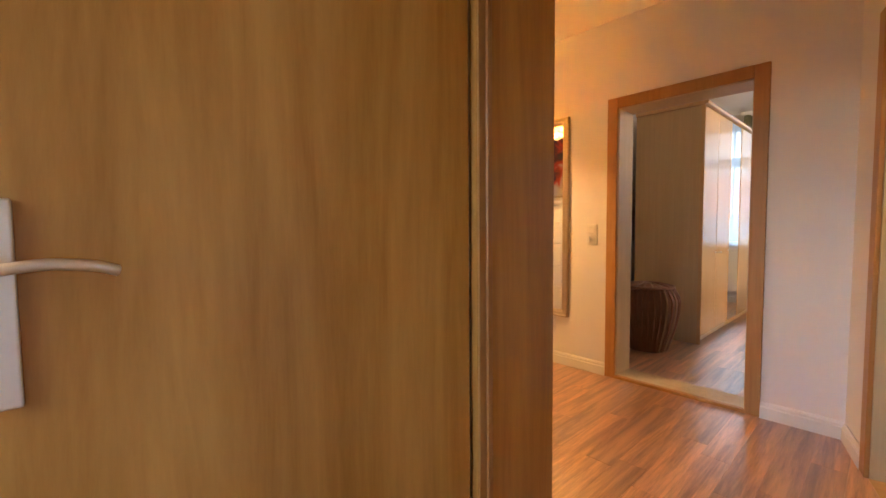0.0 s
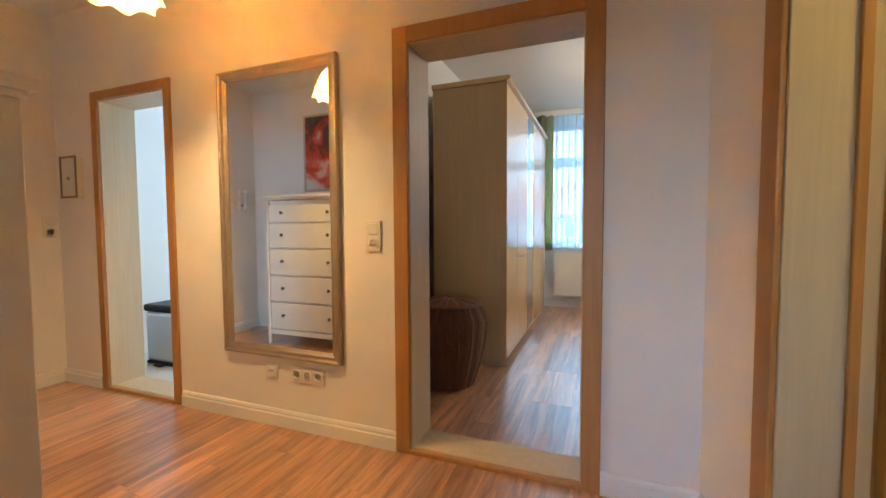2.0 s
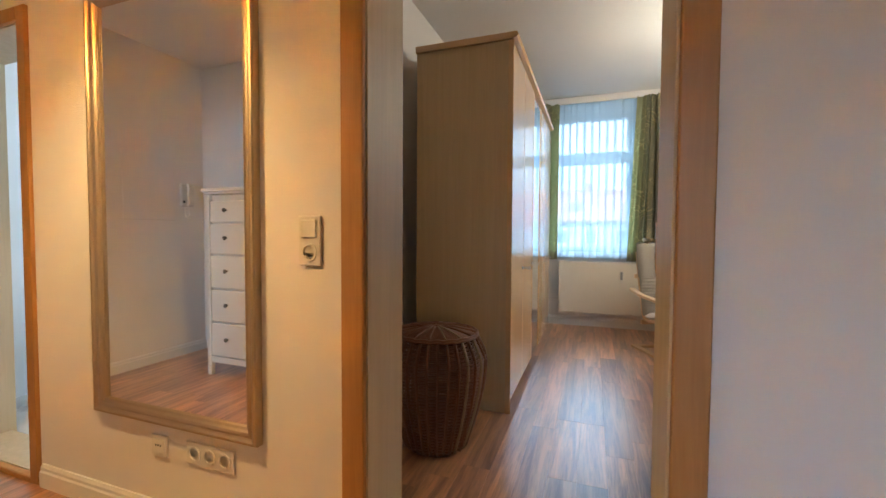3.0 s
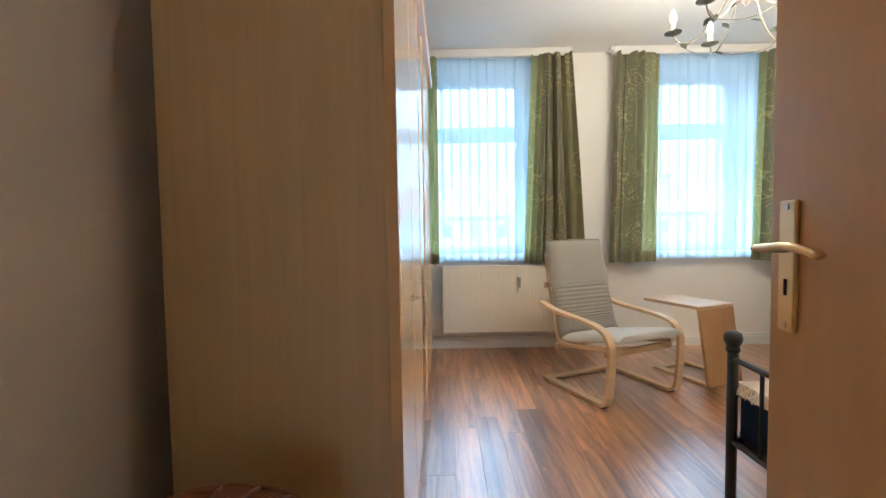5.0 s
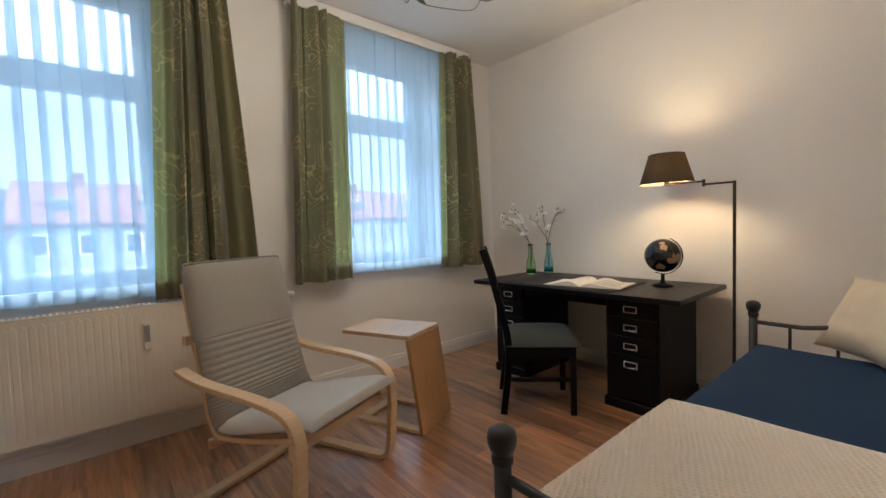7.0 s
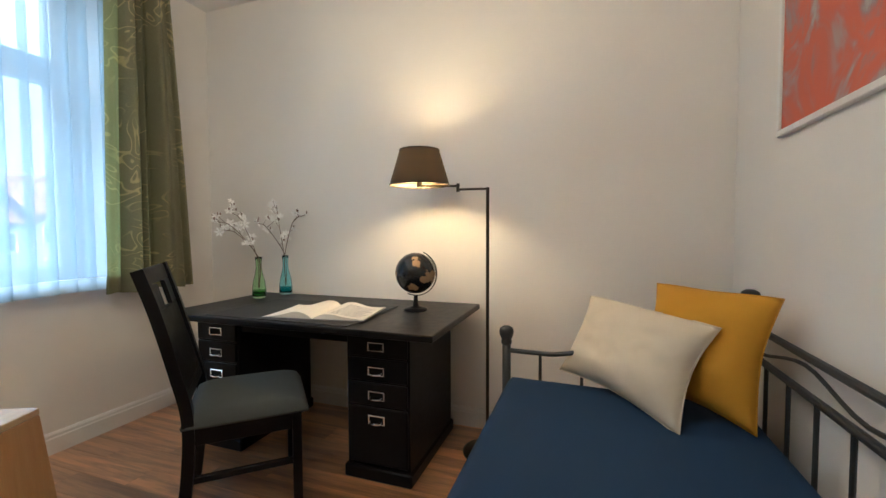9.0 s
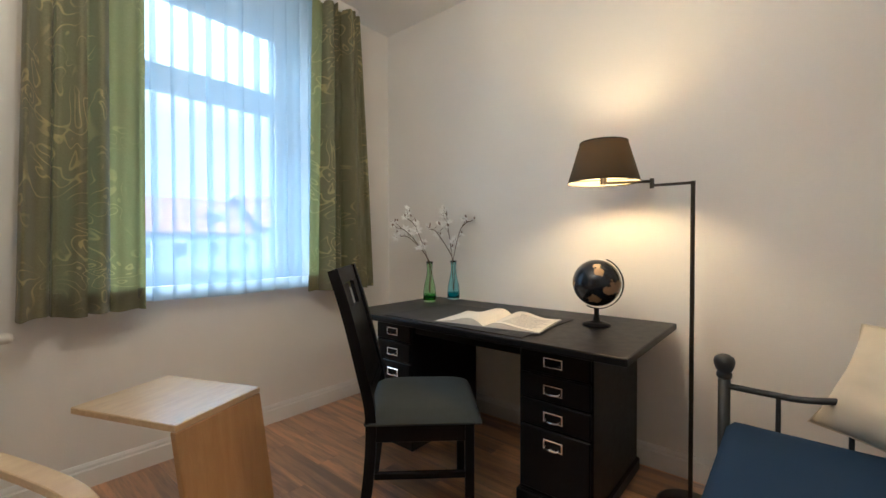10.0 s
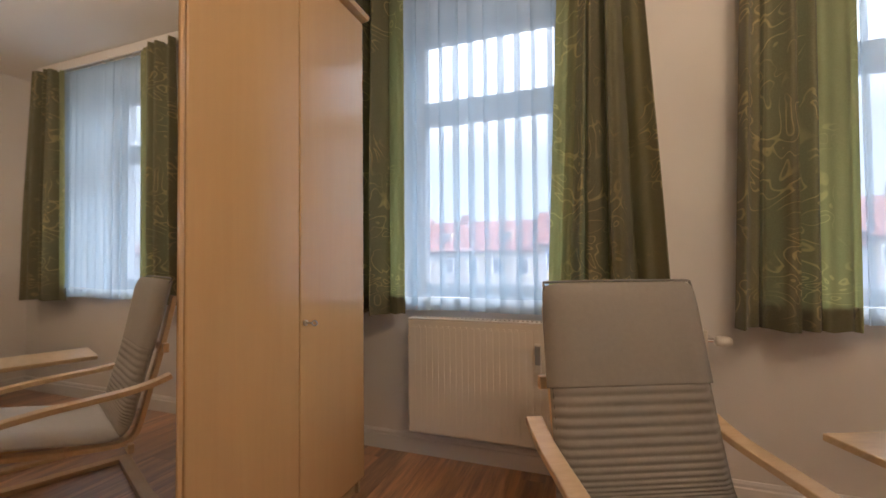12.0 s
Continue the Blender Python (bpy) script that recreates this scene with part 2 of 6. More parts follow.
def wall_with_holes(name, length, z1, thick, holes, mat, m, label, z0=0.0):
    """A wall along local x from 0, face at y=0 and body towards +y, with holes (x0, x1, z0, z1)."""
    bm = B()
    xs = sorted({0.0, length, *[h[0] for h in holes], *[h[1] for h in holes]})
    for a, b in zip(xs, xs[1:]):
        cuts = sorted([(h[2], h[3]) for h in holes if h[0] <= a + 1e-6 and h[1] >= b - 1e-6])
        z = z0
        for c0, c1 in cuts + [(z1, z1)]:
            if c0 > z + 1e-6:
                box(bm, a, b, 0, thick, z, c0)
            z = max(z, c1)
    bmesh.ops.remove_doubles(bm, verts=bm.verts, dist=1e-5)
    ob = part(name, bm, mat)
    ob.matrix_world = m
    return tagged(ob, label, "wall", kind="structure")

# ---- structure ----
HALL_Z, ROOM_Z = 2.62, 2.70
TH = 0.235            # wall between hall and bedroom
WIN_Y = 4.17         # inner face of the window wall
RX = 3.88            # face of the bedroom's side wall with the lamp
LX = -0.50           # face of the bedroom's side wall behind the wardrobe
BY = 0.93            # face of the wall behind the daybed
BX = 1.09            # side of the block beside the bedroom door
DOOR_Z = 1.99
BED_OP, KIT_OP = (0.07, 0.88), (-2.255, -1.585)
WINS = [(0.10, 1.205), (2.12, 3.28)]
SLANT = pose(1.31, 0, 0, 0, 0, math.degrees(math.atan2(-0.315, 0.08)))

wall_with_holes("wall_mirror", 4.55, 2.9, TH, [(KIT_OP[0] + 3.2, KIT_OP[1] + 3.2, 0, DOOR_Z), (BED_OP[0] + 3.2, BED_OP[1] + 3.2, 0, DOOR_Z)], WALL,
                pose(-3.2, 0, 0), "white plastered wall with two door openings")
wall_with_holes("wall_window", 5.2, 2.9, 0.52, [(a + 0.9, b + 0.9, 0.84, 2.62) for a, b in WINS], WALL, pose(-0.9, WIN_Y, 0), "white plastered outer wall with two tall windows")
wall_with_holes("wall_lamp", WIN_Y - BY + 0.2, 2.9, 0.2, [], WALL, pose(RX, WIN_Y, 0, 0, 0, -90), "white plastered side wall behind the desk")
wall_with_holes("wall_wardrobe", WIN_Y - TH, 2.9, 0.2, [], WALL, pose(LX, TH, 0, 0, 0, 90), "white plastered side wall behind the wardrobe")
wall_with_holes("wall_daybed", RX - BX, 2.9, 0.2, [], WALL, pose(RX, BY, 0, 0, 0, 180), "white plastered wall behind the daybed")
wall_with_holes("wall_return", BY - 0.2 - TH, 2.9, 0.2, [], WALL, pose(BX, BY - 0.2, 0, 0, 0, -90), "white plastered return wall beside the bedroom door")
wall_with_holes("wall_slanted", 2.35, 2.9, 0.25, [(0.395, 1.195, 0, DOOR_Z)], WALL, SLANT, "white plastered slanting hall wall with a door opening")
wall_with_holes("wall_left", 1.84, 2.9, 0.25, [], WALL, pose(-2.75, -1.84, 0, 0, 0, 90), "white plastered hall wall with the flat's front door")
ENTRY = [Vector((0.714, -1.836, 0)), Vector((0.758, -2.245, 0))]
wall_with_holes("wall_entry", 3.67, 2.9, 0.41, [], WALL, pose(-3.0, -2.25, 0), "white plastered thick wall behind the chests")
wall_with_holes("wall_entry_right", 0.9, 2.9, 0.41, [], WALL, pose(1.62, -2.25, 0), "white plastered thick wall beside the entered doorway")
wall_with_holes("wall_over_entry", 0.92, 2.9, 0.41, [], WALL, pose(0.70, -2.25, 0), "white plastered lintel over the entered doorway", z0=DOOR_Z + 0.02)
# plain walls that close the unseen rooms
wall_with_holes("wall_start_south", 5.5, 2.9, 0.2, [(0.8, 1.9, 0.9, 2.25)], WALL, pose(2.5, -4.7, 0, 0, 0, 180), "plain white plastered wall with a window opening")
for _n, _l, _m in (("wall_start_west", 2.5, pose(-3.0, -4.7, 0, 0, 0, 90)), ("wall_start_east", 2.5, pose(2.5, -2.2, 0, 0, 0, -90)),
                   ("wall_side_east", 3.2, pose(3.3, BY - 0.2, 0, 0, 0, -90)), ("wall_side_south", 1.5, pose(3.3, -1.9, 0, 0, 0, 180)),
                   ("wall_kitchen_west", 2.4, pose(-2.85, TH, 0, 0, 0, 90))):
    wall_with_holes(_n, _l, 2.9, 0.2, [], WALL, _m, "plain white plastered wall")
wall_with_holes("wall_kitchen_north", 2.2, 2.9, 0.3, [(1.1, 1.9, 0.9, 2.2)], WALL, pose(-2.85, 2.6, 0), "plain white plastered kitchen wall with a window opening")


def slab(name, x0, x1, y0, y1, z0, z1, mat, label, category):
    bm = B()
    box(bm, x0, x1, y0, y1, z0, z1)
    return tagged(part(name, bm, mat), label, category, kind="structure")


slab("ceiling_hall", -2.75, 2.0, -2.25, -0.002, HALL_Z, HALL_Z + 0.1, CEIL, "white painted hall ceiling", "ceiling")
slab("ceiling_bedroom", LX, RX, TH, WIN_Y, ROOM_Z, ROOM_Z + 0.1, CEIL, "white painted bedroom ceiling", "ceiling")
slab("ceiling_start", -3.0, 2.5, -4.7, -2.25, 2.62, 2.72, CEIL, "white painted ceiling", "ceiling")
slab("ceiling_kitchen", -2.85, -0.7, TH, 2.6, 2.62, 2.72, CEIL, "white painted kitchen ceiling", "ceiling")
slab("ceiling_side_room", 1.2, 3.3, -1.9, BY - 0.2, 2.62, 2.72, CEIL, "white painted side room ceiling", "ceiling")
SCREED = plain("dark_screed", (0.05, 0.035, 0.025), 0.9)
floor = slab("floor", -3.2, 4.1, -4.9, 4.4, -0.2, -0.010, SCREED, "brown wooden laminate floor of narrow planks", "floor")
TILE = plain("kitchen_tile", (0.72, 0.70, 0.66), 0.25, vary=0.04, scale=4)
slab("floor_kitchen", -2.85, -0.7, TH, 2.6, -0.009, 0.004, TILE, "pale tiled kitchen floor", "floor")
PARQ = wood("side_room_parquet", (0.40, 0.23, 0.075), (0.55, 0.35, 0.13), 0.35, (18, 2, 18))
bm = B()
box(bm, 0.0, 2.35, 0.0, 2.3, -0.009, 0.003)
_o = tagged(part("floor_side_room", bm, PARQ), "honey-coloured wooden side room floor", "floor", kind="structure")
_o.matrix_world = SLANT


# ---- skirting, casings and linings ----
def skirting(name, a, b, inward, h=0.095):
    """A moulded white skirting board from a to b along the floor; inward points into the room."""
    a, b, s = Vector((*a, 0)), Vector((*b, 0)), Vector((*inward, 0)).normalized()
    sec = [(0, 0.0), (0.018, 0.0), (0.018, h - 0.03), (0.013, h - 0.024), (0.013, h - 0.012), (0.007, h), (0, h)]
    bm = B()
    rings = [[bm.verts.new(p + s * u + Vector((0, 0, w))) for u, w in sec] for p in (a, b)]
    k = len(sec)
    for i in range(k):
        bm.faces.new((rings[0][i], rings[0][(i + 1) % k], rings[1][(i + 1) % k], rings[1][i]))
    bm.faces.new(rings[0][::-1])
    bm.faces.new(rings[1])
    tagged(part(name, bm, TRIM), "white moulded skirting board along the wall", "skirting board", kind="structure")


skirting("baseboard", (-1.517, 0), (0.0, 0), (0, -1))
skirting("baseboard", (0.95, 0), (1.305, 0), (0, -1))
skirting("baseboard", (-2.75, 0), (-2.325, 0), (0, -1))
_d = (SLANT.to_3x3() @ Vector((1, 0, 0)))
_q = lambda s: (1.31 + _d.x * s, _d.y * s)
skirting("baseboard", _q(0.02), _q(0.325), (-0.969, -0.247))
skirting("baseboard", _q(1.266), _q(1.9), (-0.969, -0.247))
skirting("baseboard", (-2.75, -1.84), (-2.75, -0.98), (1, 0))
skirting("baseboard", (-2.75, -0.23), (-2.75, -0.02), (1, 0))
skirting("baseboard", (LX, WIN_Y), (RX, WIN_Y), (0, -1), 0.11)
skirting("baseboard", (RX, BY), (RX, WIN_Y - 0.02), (-1, 0), 0.11)
skirting("baseboard", (LX, TH), (LX, WIN_Y - 0.02), (1, 0), 0.11)
skirting("baseboard", (BX + 0.05, BY), (RX - 0.02, BY), (0, 1), 0.11)


def door_frame(name, w, depth, m, label, casing=OAK, lining=LINING, sill=True, back=True, h=DOOR_Z, cw=0.07):
    """The lining of an opening of width w, with casings on the faces y=0 and y=depth. x runs across the opening."""
    t = thing(name, label, "door frame", m, kind="structure")
    th = 0.012
    boxpart("lining_side", (0, th, 0.002, depth - 0.002, 0, h), lining, t, 0.002)
    boxpart("lining_side", (w - th, w, 0.002, depth - 0.002, 0, h), lining, t, 0.002)
    boxpart("lining_head", (th, w - th, 0.002, depth - 0.002, h - th, h), lining, t, 0.002)
    for y0, y1, s in ((-0.016, 0.004, 1),) + (((depth - 0.004, depth + 0.016, -1),) if back else ()):
        for x0, x1, z0, z1, n in ((-cw, 0.006, 0, h + cw, "casing_side"), (w - 0.006, w + cw, 0, h + cw, "casing_side"), (0.006, w - 0.006, h - 0.006, h + cw, "casing_head")):
            boxpart(n, (x0, x1, y0, y1, z0, z1), casing, t, 0.005, segments=2)
    if not sill:
        yb = depth - 0.05
        for x0, x1, z0, z1 in ((th, th + 0.012, 0, h - th), (w - th - 0.012, w - th, 0, h - th), (th + 0.012, w - th - 0.012, h - th - 0.012, h - th)):
            boxpart("stop", (x0, x1, yb - 0.03, yb, z0, z1), casing, t, 0.002)
    if sill:
        boxpart("sill", (0.0, w, 0.02, depth - 0.02, -0.005, 0.022), lining, t, 0.003)
        boxpart("nosing", (0.0, w, -0.014, 0.02, -0.005, 0.022), casing, t, 0.006, segments=2)
    return t


door_frame("door_frame_bedroom", BED_OP[1] - BED_OP[0], TH, pose(BED_OP[0], 0, 0), "beech door frame with a pale sill around the bedroom doorway")
door_frame("door_frame_kitchen", KIT_OP[1] - KIT_OP[0], TH, pose(KIT_OP[0], 0, 0), "beech door frame with a pale lining around the kitchen doorway", back=False, cw=0.052)
door_frame("door_frame_side_room", 0.80, 0.25, SLANT @ pose(0.395, 0, 0), "beech door frame around the lit side room's doorway", sill=False)


def lever_plate(parent, m, z, mat=BRASS, sign=1, side=1, words="brass", half=0.02, low=0.15, high=0.085):
    """A long plate with a lever handle and key hole; the plate lies on the face x=0 and stands towards -x; sign: the way of the lever along y."""
    bm = B()
    box(bm, -0.009, 0.0, -half, half, z - low, z + high, 0.003, segments=2)
    plate = part("plate", bm, mat, parent, "brushed " + words + " door plate")
    plate.matrix_local = m
    bm = B()
    rod(bm, (-0.008, 0, z), (-0.05, 0, z), 0.009, n=12)
    pts = spline([(-0.05, -0.012 * sign, z), (-0.052, 0.02 * sign, z + 0.002), (-0.053, 0.06 * sign, z + 0.006), (-0.05, 0.10 * sign, z + 0.002), (-0.045, 0.125 * sign, z - 0.006)], 5)
    sweep(bm, pts, [(0.011 * math.cos(2 * math.pi * i / 10), 0.007 * math.sin(2 * math.pi * i / 10)) for i in range(10)])
    lv = part("door_handle", bm, mat, parent, words + " lever handle", smooth=True)
    lv.matrix_local = m
    bm = B()
    box(bm, -0.0105, -0.0085, -0.004, 0.004, z - 0.085, z - 0.055, 0.001)
    kh = part("key_hole", bm, BLACK, plate)
    bm = B()
    rod(bm, (-0.0085, 0, z + high - 0.012), (-0.011, 0, z + high - 0.012), 0.006, n=10)
    rod(bm, (-0.0085, 0, z - low + 0.012), (-0.011, 0, z - low + 0.012), 0.006, n=10)
    part("screw", bm, STEEL, plate)


def door_leaf(name, w, m, label, handles=True, mat=LEAF, z0=0.012, h=DOOR_Z - 0.03, sign=-1, th=0.04, metal=BRASS, words="brass", lever_z=1.058, plate=(0.02, 0.15, 0.085)):
    """A flush leaf from the hinge at the origin along +y, its face at x=0 and its body towards +x."""
    t = thing(name, label, "door", m, kind="structure")
    bm = B()
    box(bm, 0, th, 0.0, w, z0, z0 + h, 0.004, segments=2)
    part("leaf", bm, mat, t)
    bm = B()
    box(bm, 0.008, th + 0.008, w - 0.002, w + 0.010, z0, z0 + h, 0.003)
    part("rebate_edge", bm, OAK, t)
    for z in (0.25, h - 0.22):
        bm = B()
        rod(bm, (-0.006, -0.006, z), (-0.006, -0.006, z + 0.09), 0.008, n=10)
        part("hinge", bm, STEEL, t)
    if handles:
        lever_plate(t, pose(0, w - 0.055, 0), lever_z, metal, sign=sign, words=words, half=plate[0], low=plate[1], high=plate[2])
    return t


door_leaf("door_bedroom", 0.84, pose(0.90, 0.295, 0.012, 0, 0, -6.0), "open beech door leaf with a brass lever handle", mat=LEAF_DAYLIT)
# the closed front door of the flat in the left wall
fd = door_leaf("door_front", 0.58, pose(-2.745, -0.89, 0, 0, 0, 0) @ Matrix.Rotation(math.pi, 4, 'Z') @ pose(0, -0.58, 0), "closed beech front door of the flat", handles=False)
t = thing("door_frame_front", "beech casing of the flat's front door", "door frame", pose(-2.75, -0.96, 0), kind="structure")
boxpart("casing_side", (0.0, 0.022, 0.0, 0.08, 0, 2.06), OAK, t, 0.004)
boxpart("casing_side", (0.0, 0.022, 0.64, 0.72, 0, 2.06), OAK, t, 0.004)
boxpart("casing_head", (0.0, 0.022, 0.08, 0.64, 1.98, 2.06), OAK, t, 0.004)

# the doorway through which one comes in: deep lining and the leaf folded back
ed = (ENTRY[1] - ENTRY[0])
entry_m = Matrix.Translation(ENTRY[1]) @ Matrix.Rotation(math.atan2(-ed.x, -ed.y) * -1, 4, 'Z')
t = thing("door_frame_entry", "deep beech lining of the entered doorway", "door frame", entry_m, kind="structure")
boxpart("lining_side", (-0.022, 0.0, 0.0, 0.405, 0, DOOR_Z), LEAF_ENTRY, t, 0.002)
boxpart("casing_side", (-0.09, -0.004, 0.402, 0.418, 0, DOOR_Z + 0.06), OAK, t, 0.004)
boxpart("stop", (0.0, 0.010, 0.030, 0.052, 0, DOOR_Z), OAK, t, 0.004, segments=2)
boxpart("stop", (0.0, 0.006, 0.0, 0.030, 0, DOOR_Z), OAK, t, 0.002)
t = thing("door_frame_entry_far", "beech lining on the other side of the entered doorway", "door frame", pose(1.60, -2.25, 0), kind="structure")
boxpart("lining_side", (0.0, 0.02, 0.0, 0.41, 0, DOOR_Z), LEAF, t, 0.002)
boxpart("lining_head", (-0.90, 0.0, 0.0, 0.41, DOOR_Z, DOOR_Z + 0.018), LEAF, t, 0.002)
door_leaf("door_entry", 0.86, pose(0.748, -2.262, 0, 0, 0, 0) @ Matrix.Rotation(math.pi, 4, 'Z'), "open beech door leaf with a pale metal handle plate", handles=True, mat=LEAF_ENTRY, sign=-1, metal=NICKEL, words="pale nickel", lever_z=1.098, plate=(0.034, 0.165, 0.082))
door_leaf("door_side_room", 0.78, SLANT @ pose(0.43, 0.262, 0) @ Matrix.Rotation(math.radians(180 - 2), 4, 'Z') @ Matrix.Diagonal((1, -1, 1, 1)), "open beech door leaf of the lit side room", handles=False)


# ---- windows ----
def window(name, x0, x1):
    z0, z1 = 0.84, 2.62
    t = thing(name, "white plastic window with a transom light", "window", pose(x0, 4.55, 0), kind="structure")
    w = x1 - x0
    fr = 0.09
    bm = B()
    box(bm, 0, fr, 0, 0.07, z0, z1, 0.004)
    box(bm, w - fr, w, 0, 0.07, z0, z1, 0.004)
    box(bm, fr, w - fr, 0, 0.07, z1 - 0.05, z1, 0.004)
    box(bm, fr, w - fr, 0, 0.07, z0, z0 + 0.06, 0.004)
    box(bm, fr, w - fr, 0, 0.07, 2.03, 2.095, 0.004)
    part("window_frame", bm, UPVC, t)
    for a, b in ((z0 + 0.06, 2.03), (2.095, z1 - 0.05)):
        bm = B()
        s = 0.042
        box(bm, fr, fr + s, -0.018, 0.05, a, b, 0.005)
        box(bm, w - fr - s, w - fr, -0.018, 0.05, a, b, 0.005)
        box(bm, fr + s, w - fr - s, -0.018, 0.05, a, a + s, 0.005)
        box(bm, fr + s, w - fr - s, -0.018, 0.05, b - s, b, 0.005)
        sash = part("sash", bm, UPVC, t)
        bm = B()
        box(bm, fr + s - 0.005, w - fr - s + 0.005, 0.018, 0.024, a + s - 0.005, b - s + 0.005)
        pane = part("pane", bm, PANE, t)
        pane.visible_shadow = False
    bm = B()
    box(bm, 0.002, w - 0.002, -0.432, -0.004, z0 - 0.0, z0 + 0.022, 0.006)
    part("window_sill", bm, TRIM, t)


for i, (a, b) in enumerate(WINS):
    window("window_%d" % (i + 1), a, b)

# ---- bedroom things ----
# wardrobe with five doors, the middle one a mirror
def wardrobe():
    t = thing("wardrobe", "tall maple wardrobe with five doors, the middle one mirrored", "wardrobe", pose(0, 1.41, 0))
    L, H = 2.31, 2.25
    bm = B()
    box(bm, -0.38, 0.215, 0.0, 0.02, 0.0, H - 0.004, 0.002)
    part("side_panel", bm, WARD_S, t, "pale matt maple side panel")
    bm = B()
    box(bm, -0.38, 0.215, L - 0.02, L, 0.0, H - 0.004, 0.002)
    part("side_panel", bm, WARD_S, t)
    boxpart("top_panel", (-0.38, 0.215, 0.02, L - 0.02, H - 0.03, H - 0.004), WARD_S, t, 0.002)
    boxpart("back_panel", (-0.38, -0.37, 0.02, L - 0.02, 0.02, H - 0.03), WARD_S, t, 0.0)
    boxpart("plinth", (0.14, 0.20, 0.02, L - 0.02, 0.0, 0.07), WARD_S, t, 0.002)
    # cornice with a rounded nose
    bm = B()
    sweep(bm, [(0, -0.012, H), (0, L + 0.012, H)], [(-0.385, 0), (0.225, 0), (0.262, 0.006), (0.272, 0.022), (0.262, 0.038), (-0.385, 0.038)], fixed=(1, 0, 0))
    part("cornice", bm, WARD_F, t)
    w = L / 5
    for i in range(5):
        y0, y1 = i * w + 0.002, (i + 1) * w - 0.002
        if i == 2:
            bm = B()
            for a, b in ((y0, y0 + 0.016), (y1 - 0.016, y1)):
                box(bm, 0.218, 0.242, a, b, 0.075, H - 0.012, 0.006, segments=2)
            box(bm, 0.218, 0.232, y0 + 0.016, y1 - 0.016, 0.075, H - 0.012)
            d = part("door", bm, WARD_F, t, "mirrored wardrobe door")
            boxpart("mirror_glass", (0.232, 0.2365, y0 + 0.017, y1 - 0.017, 0.08, H - 0.017), MIRROR, d, 0.001, "clear mirror glass")
        else:
            bm = B()
            box(bm, 0.218, 0.24, y0, y1, 0.075, H - 0.012, 0.006, segments=2)
            d = part("door", bm, WARD_F, t)
        if i in (0, 1, 3):
            yk = y1 - 0.03
            if i == 1:
                yk = y1 - 0.02
            if i == 3:
                yk = y1 + 0.03
            bm = B()
            zk = 0.862
            rod(bm, (0.24, yk, zk), (0.247, yk, zk), 0.011, n=12)
            rod(bm, (0.245, yk, zk), (0.272, yk, zk), 0.0032, n=8)
            ring = [(0.284 + 0.012 * math.cos(a), yk, zk + 0.009 * math.sin(a)) for a in [2 * math.pi * k / 12 for k in range(12)]]
            sweep(bm, ring, circle(0.0026, 6), close=True, fixed=(0, 1, 0))
            part("key", bm, STEEL, d, "small steel key in its lock")
    # rounded front edge strip on the near side panel
    bm = B()
    box(bm, 0.212, 0.244, -0.004, 0.0, 0.0, H - 0.004, 0.0015)
    part("edge_strip", bm, WARD_F, t)


wardrobe()


# wicker basket
WICKER = plain("brown_willow", (0.19, 0.070, 0.028), 0.38, vary=0.35, scale=14, bump=0.3, bump_scale=90)
# paler copy of the willow: window light put into the colour
WICKER_LIT = plain("window_lit_willow", (0.34, 0.21, 0.115), 0.40, vary=0.25, scale=14, bump=0.2)


